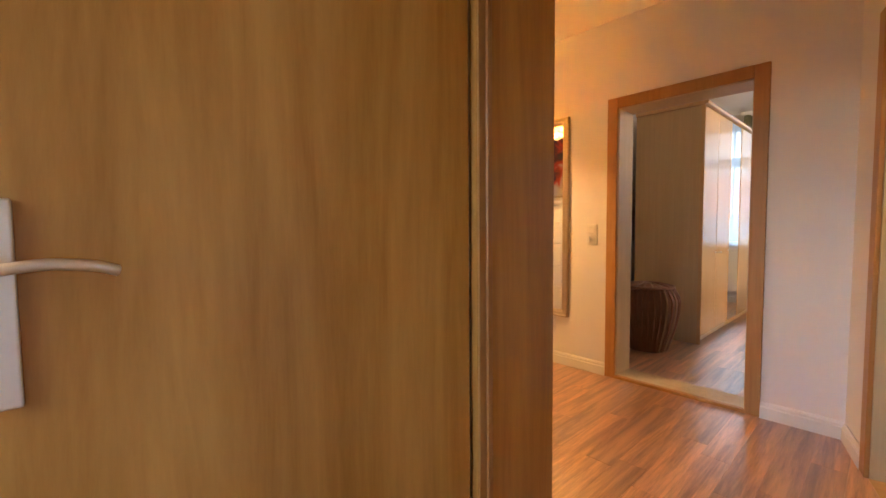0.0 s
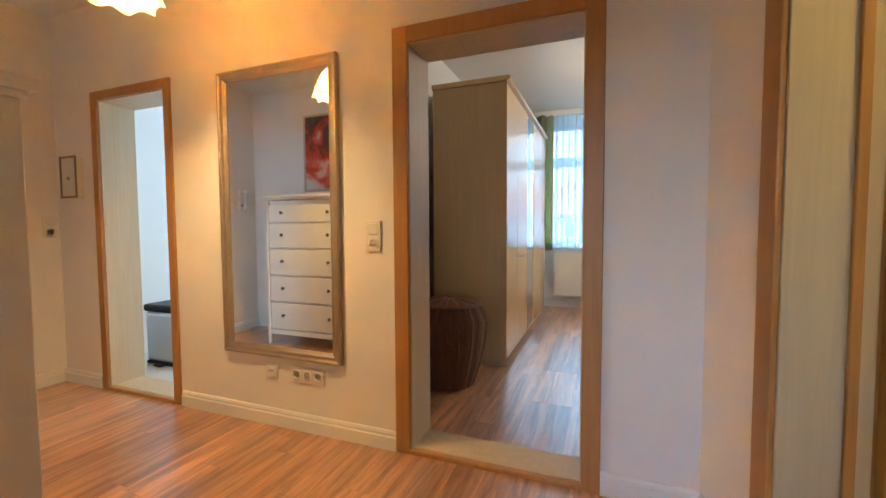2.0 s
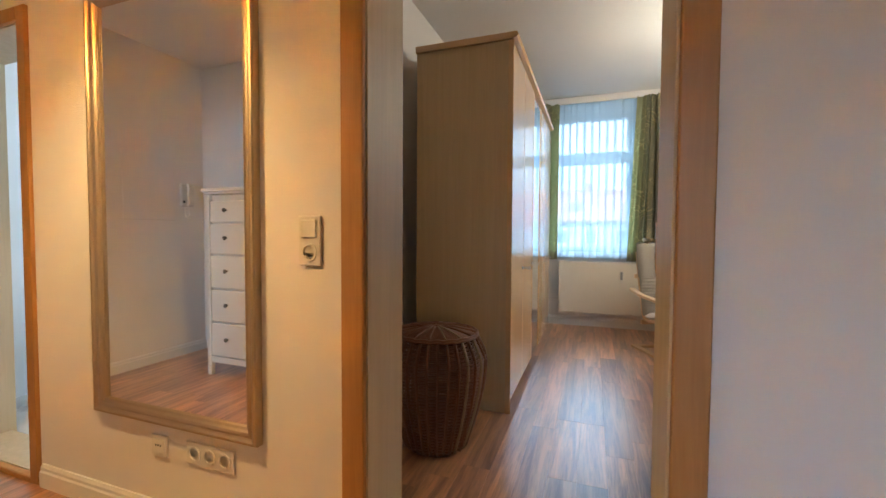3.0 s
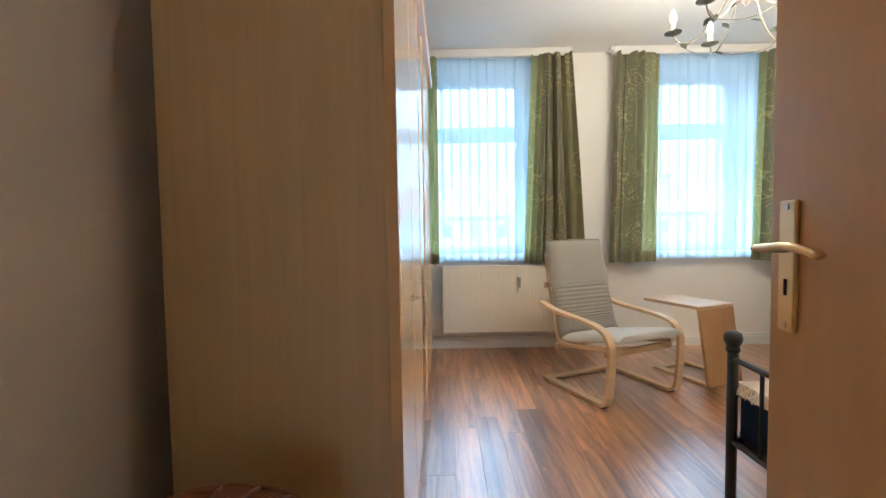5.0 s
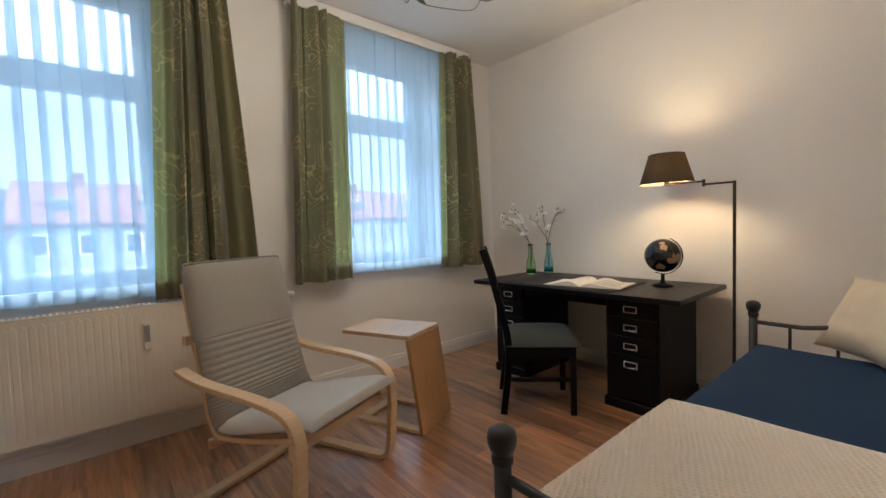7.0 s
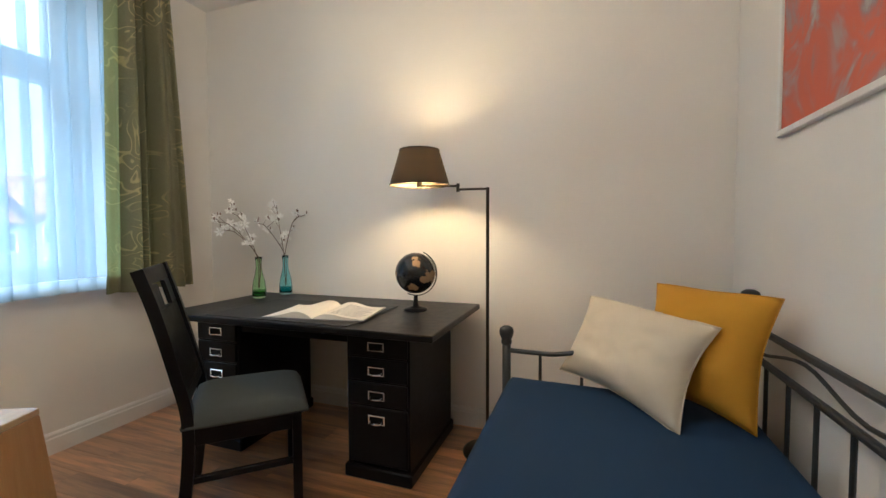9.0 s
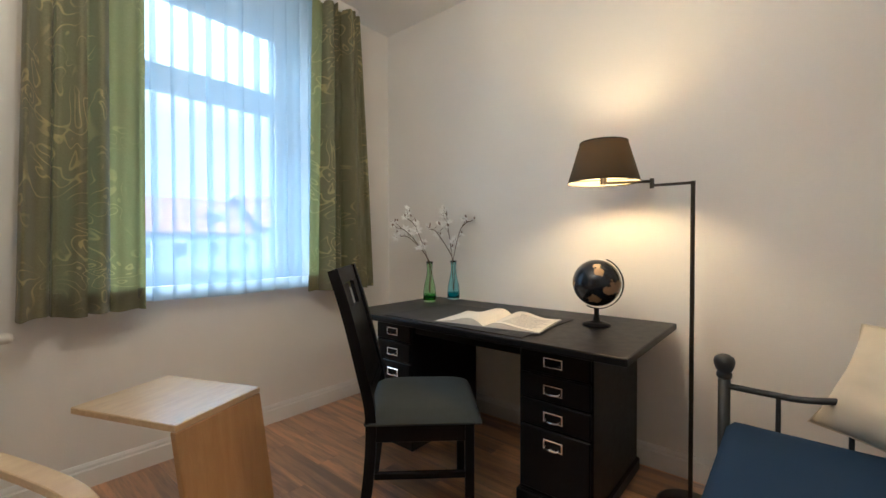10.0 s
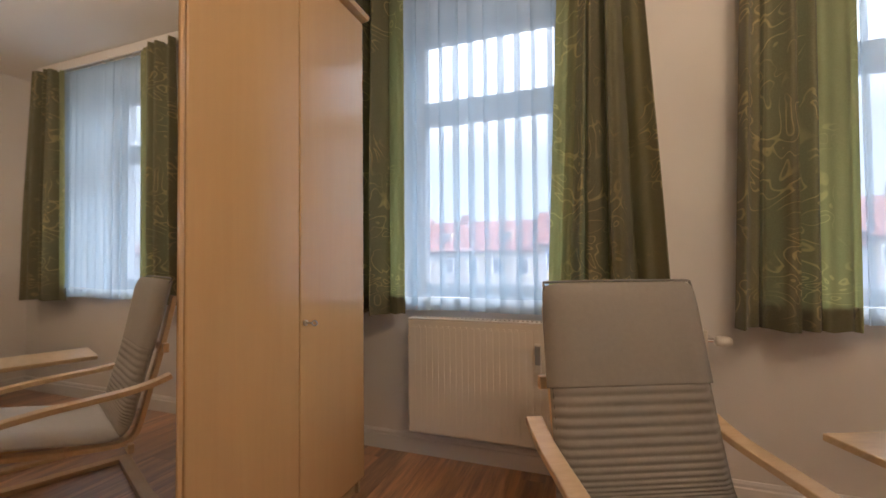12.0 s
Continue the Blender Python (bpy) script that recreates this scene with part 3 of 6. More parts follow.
def basket():
    t = thing("laundry_basket", "brown woven willow laundry basket with a lid", "basket", pose(-0.065, 0.955, 0))
    def rad(z):
        return 0.158 + 0.100 * math.sin(min(1, z / 0.47) * math.pi / 2) - (0.0 if z < 0.47 else (z - 0.47) * 0.5)
    stakes = 32
    for k in range(stakes):
        a0 = 2 * math.pi * k / stakes
        bm = B()
        pts = []
        for j in range(15):
            z = 0.57 * j / 14
            r = rad(z) + 0.005
            pts.append((r * math.cos(a0), r * math.sin(a0), z + 0.004))
        sweep(bm, pts, circle(0.0078, 6), up=(math.cos(a0 + 1.57), math.sin(a0 + 1.57), 0.01))
        # two stakes towards the window side are coloured as if lit
        part("stake", bm, WICKER_LIT if k in (29, 31) else WICKER, t, smooth=True)
    bm = B()
    rows = 64
    for j in range(rows):
        z = 0.008 + 0.556 * j / rows
        ring = []
        n = stakes * 2
        for k in range(n):
            a = 2 * math.pi * k / n
            r = rad(z) + (0.0045 if (k + j * 2) % 4 < 2 else -0.0035)
            ring.append((r * math.cos(a), r * math.sin(a), z))
        sweep(bm, ring, [(0.0045, 0), (0, 0.0046), (-0.0045, 0), (0, -0.0046)], close=True)
    wv = part("weave", bm, WICKER, t, smooth=True)
    tagged(wv, kind="stuff")
    bm = B()
    rod(bm, (0, 0, 0.001), (0, 0, 0.012), 0.145, n=28)
    part("base", bm, WICKER, t)
    # lid
    bm = B()
    coil = []
    for k in range(22 * 48 + 1):
        r = 0.010 + 0.204 * k / (22 * 48)
        a = 2 * math.pi * k / 48
        coil.append((r * math.cos(a), r * math.sin(a), 0.612 - 0.03 * (r / 0.21) ** 2 + (0.003 if k % 4 < 2 else -0.002)))
    sweep(bm, coil, [(0.0056, 0), (0, 0.004), (-0.0056, 0), (0, -0.004)])
    lid = part("lid", bm, WICKER, t, "brown woven round lid", smooth=True)
    bm = B()
    for off in (0.0, 0.009):
        ring = [((0.217 - off * 0.4) * math.cos(2 * math.pi * k / 60), (0.217 - off * 0.4) * math.sin(2 * math.pi * k / 60), 0.576 + off + 0.003 * math.sin(k * 2.1)) for k in range(60)]
        sweep(bm, ring, circle(0.0075, 6), close=True)
    part("rim", bm, WICKER, lid, smooth=True)
    for k in range(16):
        a = 2 * math.pi * (k + 0.5) / 16
        bm = B()
        sweep(bm, [(r * math.cos(a), r * math.sin(a), 0.6175 - 0.03 * (r / 0.21) ** 2) for r in (0.03, 0.08, 0.13, 0.18, 0.212)], circle(0.0045, 6))
        # two lid stakes get the same painted window light
        part("lid_stake", bm, WICKER_LIT if k in (13, 14) else WICKER, lid, smooth=True)


basket()


# radiator
def radiator():
    t = thing("radiator", "cream enamelled panel radiator fixed under the window", "radiator", pose(0.325, 4.03, 0))
    w = 1.40
    bm = B()
    box(bm, 0, w, 0.004, 0.016, 0.175, 0.775, 0.006, segments=2)
    part("front_panel", bm, ENAMEL, t)
    n = 42
    for i in range(n):
        x = 0.03 + (w - 0.06) * i / (n - 1)
        bm = B()
        box(bm, x - 0.012, x + 0.012, 0.0032, 0.006, 0.215, 0.735, 0.0008)
        box(bm, x - 0.006, x + 0.006, 0.0014, 0.006, 0.735, 0.745, 0.001)
        part("flute", bm, ENAMEL, t)
    boxpart("side_cover", (-0.002, 0.004, 0.006, 0.085, 0.18, 0.78), ENAMEL, t, 0.002)
    boxpart("side_cover", (w - 0.004, w + 0.002, 0.006, 0.085, 0.18, 0.78), ENAMEL, t, 0.002)
    bm = B()
    box(bm, 0, w, 0.0, 0.014, 0.772, 0.782, 0.002)
    for i in range(60):
        x = 0.02 + (w - 0.04) * i / 59
        box(bm, x - 0.004, x + 0.004, 0.012, 0.08, 0.774, 0.780)
    box(bm, 0, w, 0.078, 0.085, 0.772, 0.782, 0.002)
    part("top_grille", bm, ENAMEL, t)
    boxpart("rear_panel", (0.01, w - 0.01, 0.066, 0.08, 0.18, 0.77), ENAMEL, t, 0.003)
    for x in (0.25, w - 0.25):
        boxpart("bracket", (x - 0.015, x + 0.015, 0.08, 0.142, 0.2, 0.75), ENAMEL, t, 0.001)
    GREY = plain("grey_plastic", (0.30, 0.30, 0.30), 0.4)
    al = boxpart("heat_meter", (0.672, 0.705, -0.022, 0.0, 0.545, 0.685), PLASTIC, t, 0.005, "grey and white heat meter", segments=2)
    boxpart("display", (0.676, 0.701, -0.024, -0.021, 0.585, 0.675), GREY, al, 0.001)
    bm = B()
    rod(bm, (w, 0.035, 0.735), (w + 0.035, 0.035, 0.735), 0.011, n=12)
    rod(bm, (w + 0.03, 0.03, 0.735), (w + 0.03, 0.142, 0.735), 0.009, n=12)
    part("pipe", bm, CHROME, t)
    bm = B()
    m = pose(w + 0.03, 0.02, 0.737, 0, 90, 0) @ pose(0, 0, 0, 0, 0, 0)
    lathe(bm, [(0.013, 0), (0.021, 0.004), (0.023, 0.02), (0.021, 0.05), (0.014, 0.062), (0.0, 0.064)], 16, m)
    part("thermostat_knob", bm, PLASTIC, t, "cream thermostat knob", smooth=True)


radiator()


# curtains
def fabric(name, thin):
    mat, nt, p = material(name)
    co = nt.nodes.new("ShaderNodeTexCoord")
    mp = nt.nodes.new("ShaderNodeMapping")
    mp.inputs["Scale"].default_value = (1.0, 0.35, 1.0)
    nt.links.new(co.outputs["Object"], mp.inputs["Vector"])
    n1 = node(nt, "ShaderNodeTexNoise", Scale=4.6, Detail=0.5, Distortion=2.6)
    nt.links.new(mp.outputs[0], n1.inputs["Vector"])
    mul = nt.nodes.new("ShaderNodeMath")
    mul.operation = "MULTIPLY"
    mul.inputs[1].default_value = 6.0
    nt.links.new(n1.outputs["Fac"], mul.inputs[0])
    pp = nt.nodes.new("ShaderNodeMath")
    pp.operation = "PINGPONG"
    pp.inputs[1].default_value = 0.5
    nt.links.new(mul.outputs[0], pp.inputs[0])
    ramp = nt.nodes.new("ShaderNodeValToRGB")
    e = ramp.color_ramp.elements
    e[0].position, e[0].color = 0.05, (1, 1, 1, 1)
    e[1].position, e[1].color = 0.13, (0, 0, 0, 1)
    nt.links.new(pp.outputs[0], ramp.inputs[0])
    n3 = node(nt, "ShaderNodeTexNoise", Scale=3.5, Detail=2.0)
    nt.links.new(co.outputs["Object"], n3.inputs["Vector"])
    gate = nt.nodes.new("ShaderNodeMapRange")
    gate.inputs["From Min"].default_value, gate.inputs["From Max"].default_value = 0.46, 0.56
    nt.links.new(n3.outputs["Fac"], gate.inputs["Value"])
    g2 = nt.nodes.new("ShaderNodeMath")
    g2.operation = "MULTIPLY"
    nt.links.new(ramp.outputs[0], g2.inputs[0])
    nt.links.new(gate.outputs[0], g2.inputs[1])
    n2 = node(nt, "ShaderNodeTexNoise", Scale=160.0, Detail=2.0)
    nt.links.new(co.outputs["Object"], n2.inputs["Vector"])
    c1 = nt.nodes.new("ShaderNodeMix")
    c1.data_type = "RGBA"
    nt.links.new(n2.outputs["Fac"], c1.inputs["Factor"])
    c1.inputs["A"].default_value, c1.inputs["B"].default_value = (0.106, 0.100, 0.060, 1), (0.196, 0.184, 0.110, 1)
    c2 = nt.nodes.new("ShaderNodeMix")
    c2.data_type = "RGBA"
    nt.links.new(g2.outputs[0], c2.inputs["Factor"])
    nt.links.new(c1.outputs["Result"], c2.inputs["A"])
    c2.inputs["B"].default_value = (0.41, 0.34, 0.165, 1)
    out = nt.nodes["Material Output"]
    nt.links.new(c2.outputs["Result"], p.inputs["Base Color"])
    p.inputs["Roughness"].default_value = 0.75
    p.inputs["Sheen Weight"].default_value = 0.15
    tl = node(nt, "ShaderNodeBsdfTranslucent")
    tl.inputs["Color"].default_value = (0.74, 0.71, 0.24, 1)
    mx = node(nt, "ShaderNodeMixShader", Fac=thin)
    nt.links.new(p.outputs[0], mx.inputs[1])
    nt.links.new(tl.outputs[0], mx.inputs[2])
    nt.links.new(mx.outputs[0], out.inputs[0])
    return mat


FABRIC = fabric("green_jacquard", 0.11)
FABRIC_EDGE = fabric("green_jacquard_single", 0.28)
FABRIC_HEM = fabric("green_jacquard_doubled", 0.10)
SHEER = see_through("white_voile", (0.60, 0.76, 0.86), 0.50)
SHEER_HEM = see_through("white_voile_hem", (0.62, 0.74, 0.80), 0.32)


def cloth(bm, top, bottom, z0, z1, y, waves, depth, seed, rows=14, cols=90, xamp=None):
    """A hanging cloth with folds: top and bottom are its x ranges."""
    rnd = random.Random(seed)
    ph = [rnd.uniform(0, 6.28) for _ in range(4)]
    am = [rnd.uniform(0.6, 1.0) for _ in range(4)]
    grid = []
    for j in range(rows + 1):
        f = j / rows
        z = z1 + (z0 - z1) * f
        fall = 0.70 + 0.30 * min(1, f * 1.7)
        row = []
        for i in range(cols + 1):
            u = i / cols
            g = 0.5 * math.sin(2 * math.pi * u * 1.0 + ph[2]) / max(2, waves)
            s = math.sin(2 * math.pi * (u + g * 0.5) * waves + ph[0]) * am[0] + 0.35 * math.sin(2 * math.pi * u * waves * 2.3 + ph[1] + f * 0.8) * am[1] + 0.4 * math.sin(2 * math.pi * u * waves * 0.5 + ph[3])
            x0, x1 = top[0] + (bottom[0] - top[0]) * f, top[1] + (bottom[1] - top[1]) * f
            x = x0 + (x1 - x0) * u + (0.15 * depth * fall if xamp is None else xamp * (0.9 + 0.1 * math.sin(u * 23 + ph[2]))) * math.cos(2 * math.pi * u * waves + ph[0])
            row.append(bm.verts.new((x, y + depth * s * fall * 0.6 , z + 0.004 * math.sin(u * 9 + ph[1]) * f)))
        grid.append(row)
    for a, b in zip(grid, grid[1:]):
        for i in range(cols):
            bm.faces.new((a[i], a[i + 1], b[i + 1], b[i]))


def thicken(ob, t):
    md = ob.modifiers.new("thickness", "SOLIDIFY")
    md.thickness = t
    return ob


def curtain(top, bottom, seed, waves, side, edge):
    """A gathered curtain whose last stretch beside the window, of width edge, hangs as a single layer; side: +1 where the window lies towards +x."""
    x = (top[0] + top[1]) / 2
    t = thing("curtain", "olive green jacquard curtain with scroll pattern hanging in folds", "curtain", pose(x, 4.018, 0), "green curtains")
    z0, z1, zh = 0.80, 2.635, 0.895
    f = (z1 - zh) / (z1 - z0)

    def cut(r):
        a, b = r[0] - x, r[1] - x
        return ((a, b - edge), (b - edge - 0.012, b)) if side > 0 else ((a + edge, b), (a, a + edge + 0.012))

    hem_row = tuple(p + (q - p) * f for p, q in zip(top, bottom))
    for k, (w, depth, y, cloth_mat, name, words) in enumerate(((waves, 0.105, 0.0, FABRIC, "cloth", ""), (0.9, 0.030, 0.012, FABRIC_EDGE, "leading_edge", "single layer of green cloth lit by the window"))):
        bm = B()
        cloth(bm, cut(top)[k], cut(bottom)[k], z0, z1, y, w, depth, seed + k, rows=16, cols=90 if k == 0 else 24)
        ob = part(name, bm, cloth_mat, t, words, smooth=True)
        bm = B()
        cloth(bm, cut(hem_row)[k], cut(bottom)[k], z0, zh, y + 0.007, w, depth, seed + k, rows=3, cols=90 if k == 0 else 24)
        thicken(part("hem", bm, FABRIC_HEM, ob, "doubled hem of the curtain", smooth=True), 0.003)


curtain((0.0, 0.305), (-0.02, 0.30), 3, 3, 1, 0.085)
curtain((1.135, 1.465), (1.06, 1.575), 5, 3.5, -1, 0.09)
curtain((1.875, 2.265), (1.82, 2.25), 8, 3, 1, 0.12)
curtain((3.135, 3.46), (3.10, 3.55), 11, 3.5, -1, 0.085)


def sheer(x0, x1, seed):
    x = (x0 + x1) / 2
    t = thing("sheer_curtain", "white translucent voile curtain in front of the window", "curtain", pose(x, 4.088, 0), "voile curtains")
    bm = B()
    cloth(bm, (x0 - x, x1 - x), (x0 - x, x1 - x), 0.89, 2.635, 0, 12, 0.022, seed, rows=8, cols=460, xamp=0.037)
    part("cloth", bm, SHEER, t, smooth=True)
    bm = B()
    cloth(bm, (x0 - x, x1 - x), (x0 - x, x1 - x), 0.82, 0.89, 0.0, 12, 0.022, seed, rows=2, cols=460, xamp=0.037)
    part("hem", bm, SHEER_HEM, t, "doubled hem of the voile", smooth=True)


sheer(0.17, 1.16, 21)
sheer(2.19, 3.20, 22)


def rail(x0, x1):
    t = thing("curtain_rail", "white curtain rail board under the ceiling", "curtain rail", pose(x0, 4.03, 0), "curtain rails")
    bm = B()
    w = x1 - x0
    sec = [(0.0, -0.06), (0.02, -0.02)]
    box(bm, 0.03, w - 0.03, 0.0, 0.012, ROOM_Z - 0.075, ROOM_Z - 0.004, 0.003)
    box(bm, 0.0, w, 0.012, 0.088, ROOM_Z - 0.03, ROOM_Z - 0.001, 0.002)
    part("board", bm, TRIM, t)
    bm = B()
    for y in (0.03, 0.06):
        box(bm, 0.02, w - 0.02, y - 0.006, y + 0.006, ROOM_Z - 0.066, ROOM_Z - 0.03, 0.002)
    part("track", bm, PLASTIC, t)


rail(-0.05, 1.50)
rail(1.84, 3.50)


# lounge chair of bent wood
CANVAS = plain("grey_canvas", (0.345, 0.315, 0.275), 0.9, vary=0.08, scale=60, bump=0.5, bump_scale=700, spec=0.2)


def ribbon(bm, pts, width, thick, x):
    """A bent strip of plywood in the plane x, through (y, z) points."""
    P = spline([(x, a, b) for a, b in pts], 8)
    h, w = thick / 2, width / 2
    sweep(bm, P, [(-w, -h + 0.002), (-w + 0.003, -h), (w - 0.003, -h), (w, -h + 0.002), (w, h - 0.002), (w - 0.003, h), (-w + 0.003, h), (-w, h - 0.002)], fixed=(1, 0, 0))


def lounge_chair():
    t = thing("lounge_chair", "bent birch lounge chair with a ribbed grey canvas cushion", "armchair", pose(1.367, 3.47, 0, 0, 0, 23.8))
    for s in (-1, 1):
        bm = B()
        ribbon(bm, [(0.045, 0.565), (0.01, 0.553), (-0.05, 0.537), (-0.15, 0.523), (-0.40, 0.505), (-0.55, 0.478), (-0.612, 0.42), (-0.625, 0.33), (-0.615, 0.18), (-0.603, 0.07), (-0.575, 0.024), (-0.50, 0.014), (-0.25, 0.014), (0.0, 0.014)], 0.055, 0.024, s * 0.300)
        part("arm_frame", bm, BIRCH, t)
        bm = B()
        ribbon(bm, [(0.072, 0.93), (0.058, 0.86), (0.015, 0.66), (-0.03, 0.48), (-0.06, 0.36), (-0.085, 0.305), (-0.14, 0.285), (-0.30, 0.305), (-0.50, 0.345), (-0.62, 0.375)], 0.045, 0.022, s * 0.235)
        part("seat_frame", bm, BIRCH, t)
        boxpart("foot", (s * 0.30 - 0.02, s * 0.30 + 0.02, -0.57, -0.53, 0.0, 0.004), BLACK, t, 0.001)
    bm = B()
    box(bm, -0.2875, 0.2875, -0.06, -0.005, 0.003, 0.026, 0.003)
    part("rear_crossbar", bm, BIRCH, t)
    for y, z in ((-0.56, 0.335), (-0.10, 0.275), (0.03, 0.70)):
        bm = B()
        box(bm, -0.2875, 0.2875, y - 0.012, y + 0.012, z - 0.03, z + 0.012, 0.003)
        part("crossbar", bm, BIRCH, t)
    # cushion along the seat frame: ribs across the back, smooth head roll and seat
    line = spline([(0, 0.066, 1.003), (0, 0.053, 0.965), (0, 0.03, 0.86), (0, -0.02, 0.66), (0, -0.065, 0.48), (0, -0.095, 0.375), (0, -0.14, 0.325), (0, -0.22, 0.322), (0, -0.40, 0.362), (0, -0.60, 0.405), (0, -0.66, 0.412)], 40)
    def skin(i0, i1, thick, ribs, half, puff=0.0, puff_top=False):
        bm = B()
        rings = []
        pts = line[i0:i1]
        k = len(pts)
        cs = 14
        for i, p in enumerate(pts):
            tt = (line[min(i0 + i + 1, len(line) - 1)] - line[max(i0 + i - 1, 0)]).normalized()
            n = Vector((0, -tt.z, tt.y)) * -1
            if n.y > 0 and tt.z < -0.5 or n.z < 0:
                n = -n if n.z < 0 else n
            if abs(tt.z) > 0.5 and n.y > 0:
                n = -n
            u = i / (k - 1)
            hw = half + 0.034 * min(1.0, (i0 + i) / (0.6 * len(line)))
            end = 1.0 if ribs else min(1.0, (u if puff_top else 1 - u) * k / 7)
            if not ribs:
                hw -= 0.03 * (1 - end) ** 2
            th = thick * (0.35 + 0.65 * math.sqrt(max(0, 1 - (1 - end) ** 2))) + puff * math.sin(math.pi * u)
            if ribs:
                th += 0.0075 * (abs(math.sin(math.pi * ribs * u)) - 0.6)
            ring = []
            for q in range(cs):
                a = q / (cs - 1) * 2 - 1
                e = math.sqrt(max(0.0, 1 - abs(a) ** 8))
                ring.append(bm.verts.new(Vector((a * hw, p.y, p.z)) + n * (th * (0.25 + 0.75 * e))))
            back = [bm.verts.new(Vector((a * (hw - 0.002), p.y, p.z)) + n * 0.002) for a in (1, 0, -1)]
            rings.append(ring + back)
        m = len(rings[0])
        for a, b in zip(rings, rings[1:]):
            for q in range(m):
                bm.faces.new((a[q], a[(q + 1) % m], b[(q + 1) % m], b[q]))
        bm.faces.new(rings[0][::-1])
        bm.faces.new(rings[-1])
        return bm
    n = len(line)
    cushion = part("cushion", skin(int(n * 0.285), int(n * 0.60), 0.045, 20, 0.250), CANVAS, t, "grey canvas back cushion with sewn ribs", smooth=True)
    part("head_cushion", skin(0, int(n * 0.29), 0.046, 0, 0.260, 0.014, True), CANVAS, t, "smooth padded head roll", smooth=True)
    # the seat is coloured paler than the back
    part("seat_cushion", skin(int(n * 0.58), n, 0.042, 0, 0.240, 0.012), plain("seat_canvas", (0.62, 0.61, 0.59), 0.9, vary=0.06, scale=60, bump=0.4, bump_scale=700, spec=0.2), t, "pale grey canvas seat cushion", smooth=True)
    flank = [Vector((0.258, p.y, p.z)) + Vector((0, -0.012, 0.006)) for p in line[2:int(n * 0.58):4]]
    crown = [Vector((0.258 * math.cos(a), line[0].y - 0.010, line[0].z + 0.012 + 0.004 * math.sin(a))) for a in [math.pi * q / 12 for q in range(13)]]
    bm = B()
    sweep(bm, flank[::-1] + crown + [Vector((-v.x, v.y, v.z)) for v in flank], circle(0.0045, 6), up=(0, -1, 0.3))
    part("piping", bm, plain("dark_grey_piping", (0.20, 0.185, 0.165), 0.9, vary=0.08, scale=60), cushion, "sewn darker piping round the back", smooth=True)


lounge_chair()


# C-shaped side table
def side_table():
    m = pose(2.098, 3.154, 0, 0, 0, 22.7)
    t = thing("side_table", "small C-shaped beech side table", "side table", m)
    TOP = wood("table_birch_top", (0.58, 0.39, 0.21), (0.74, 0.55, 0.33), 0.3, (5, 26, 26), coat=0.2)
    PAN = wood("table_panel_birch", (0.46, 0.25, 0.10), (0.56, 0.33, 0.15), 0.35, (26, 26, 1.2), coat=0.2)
    boxpart("top", (0.0, 0.352, 0.0, 0.465, 0.532, 0.555), TOP, t, 0.003)
    bm = B()
    vs = box(bm, 0.0, 0.352, 0.0, 0.024, 0.0, 0.531, 0.003)
    for v in bm.verts:
        v.co.y -= 0.055 * (1 - v.co.z / 0.531)
        v.co.x += 0.03 * (1 - v.co.z / 0.531)
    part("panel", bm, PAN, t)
    for x in (0.03, 0.335):
        boxpart("runner", (x, x + 0.055, -0.03, 0.40, 0.0, 0.022), TOP, t, 0.003)
    boxpart("crossbar", (0.086, 0.334, 0.345, 0.40, 0.0, 0.022), TOP, t, 0.003)


side_table()


# desk
def desk():
    t = thing("desk", "black lacquered writing desk with two drawer pedestals", "desk", pose(3.08, 2.15, 0))
    W, Dp = 0.76, 1.493
    bm = B()
    box(bm, 0, W, 0, Dp, 0.695, 0.725, 0.006, segments=2)
    part("desktop", bm, BLACK, t)
    boxpart("apron", (0.16, 0.18, 0.48, 1.11, 0.62, 0.694), BLACK, t, 0.002)
    for y0, y1, n in ((0.16, 0.475, 4), (1.115, 1.39, 4)):
        ped = boxpart("pedestal", (0.145, 0.72, y0, y1, 0.06, 0.694), BLACK, t, 0.003)
        boxpart("plinth", (0.13, 0.73, y0 - 0.012, y1 + 0.012, 0.0, 0.06), BLACK, t, 0.006)
        for k in range(n):
            z1 = 0.675 - k * 0.111
            z0 = z1 - 0.104 if k < n - 1 else 0.08
            d = boxpart("drawer", (0.132, 0.147, y0 + 0.008, y1 - 0.008, z0, z1), BLACK, t, 0.004)
            zc = z1 - 0.055
            yc = (y0 + y1) / 2
            bm = B()
            for a, b, c, e in ((yc - 0.042, yc + 0.042, zc + 0.014, zc + 0.021), (yc - 0.042, yc + 0.042, zc - 0.021, zc - 0.014), (yc - 0.042, yc - 0.034, zc - 0.014, zc + 0.014), (yc + 0.034, yc + 0.042, zc - 0.014, zc + 0.014)):
                box(bm, 0.126, 0.132, a, b, c, e, 0.0015)
            pts = [(0.126, yc - 0.028, zc - 0.006), (0.115, yc - 0.024, zc - 0.010), (0.110, yc, zc - 0.011), (0.115, yc + 0.024, zc - 0.010), (0.126, yc + 0.028, zc - 0.006)]
            sweep(bm, spline(pts, 4), circle(0.0045, 6))
            part("handle", bm, CHROME, d, "chrome drawer handle")


desk()
PADM = plain("black_desk_pad", (0.016, 0.016, 0.017), 0.55, vary=0.2, scale=60, bump=0.2, bump_scale=400)
t = thing("desk_pad", "black leather desk pad lying on the desk", "desk pad", pose(3.11, 2.55, 0.7255))
boxpart("mat", (0, 0.5, 0, 0.80, 0, 0.004), PADM, t, 0.0015)


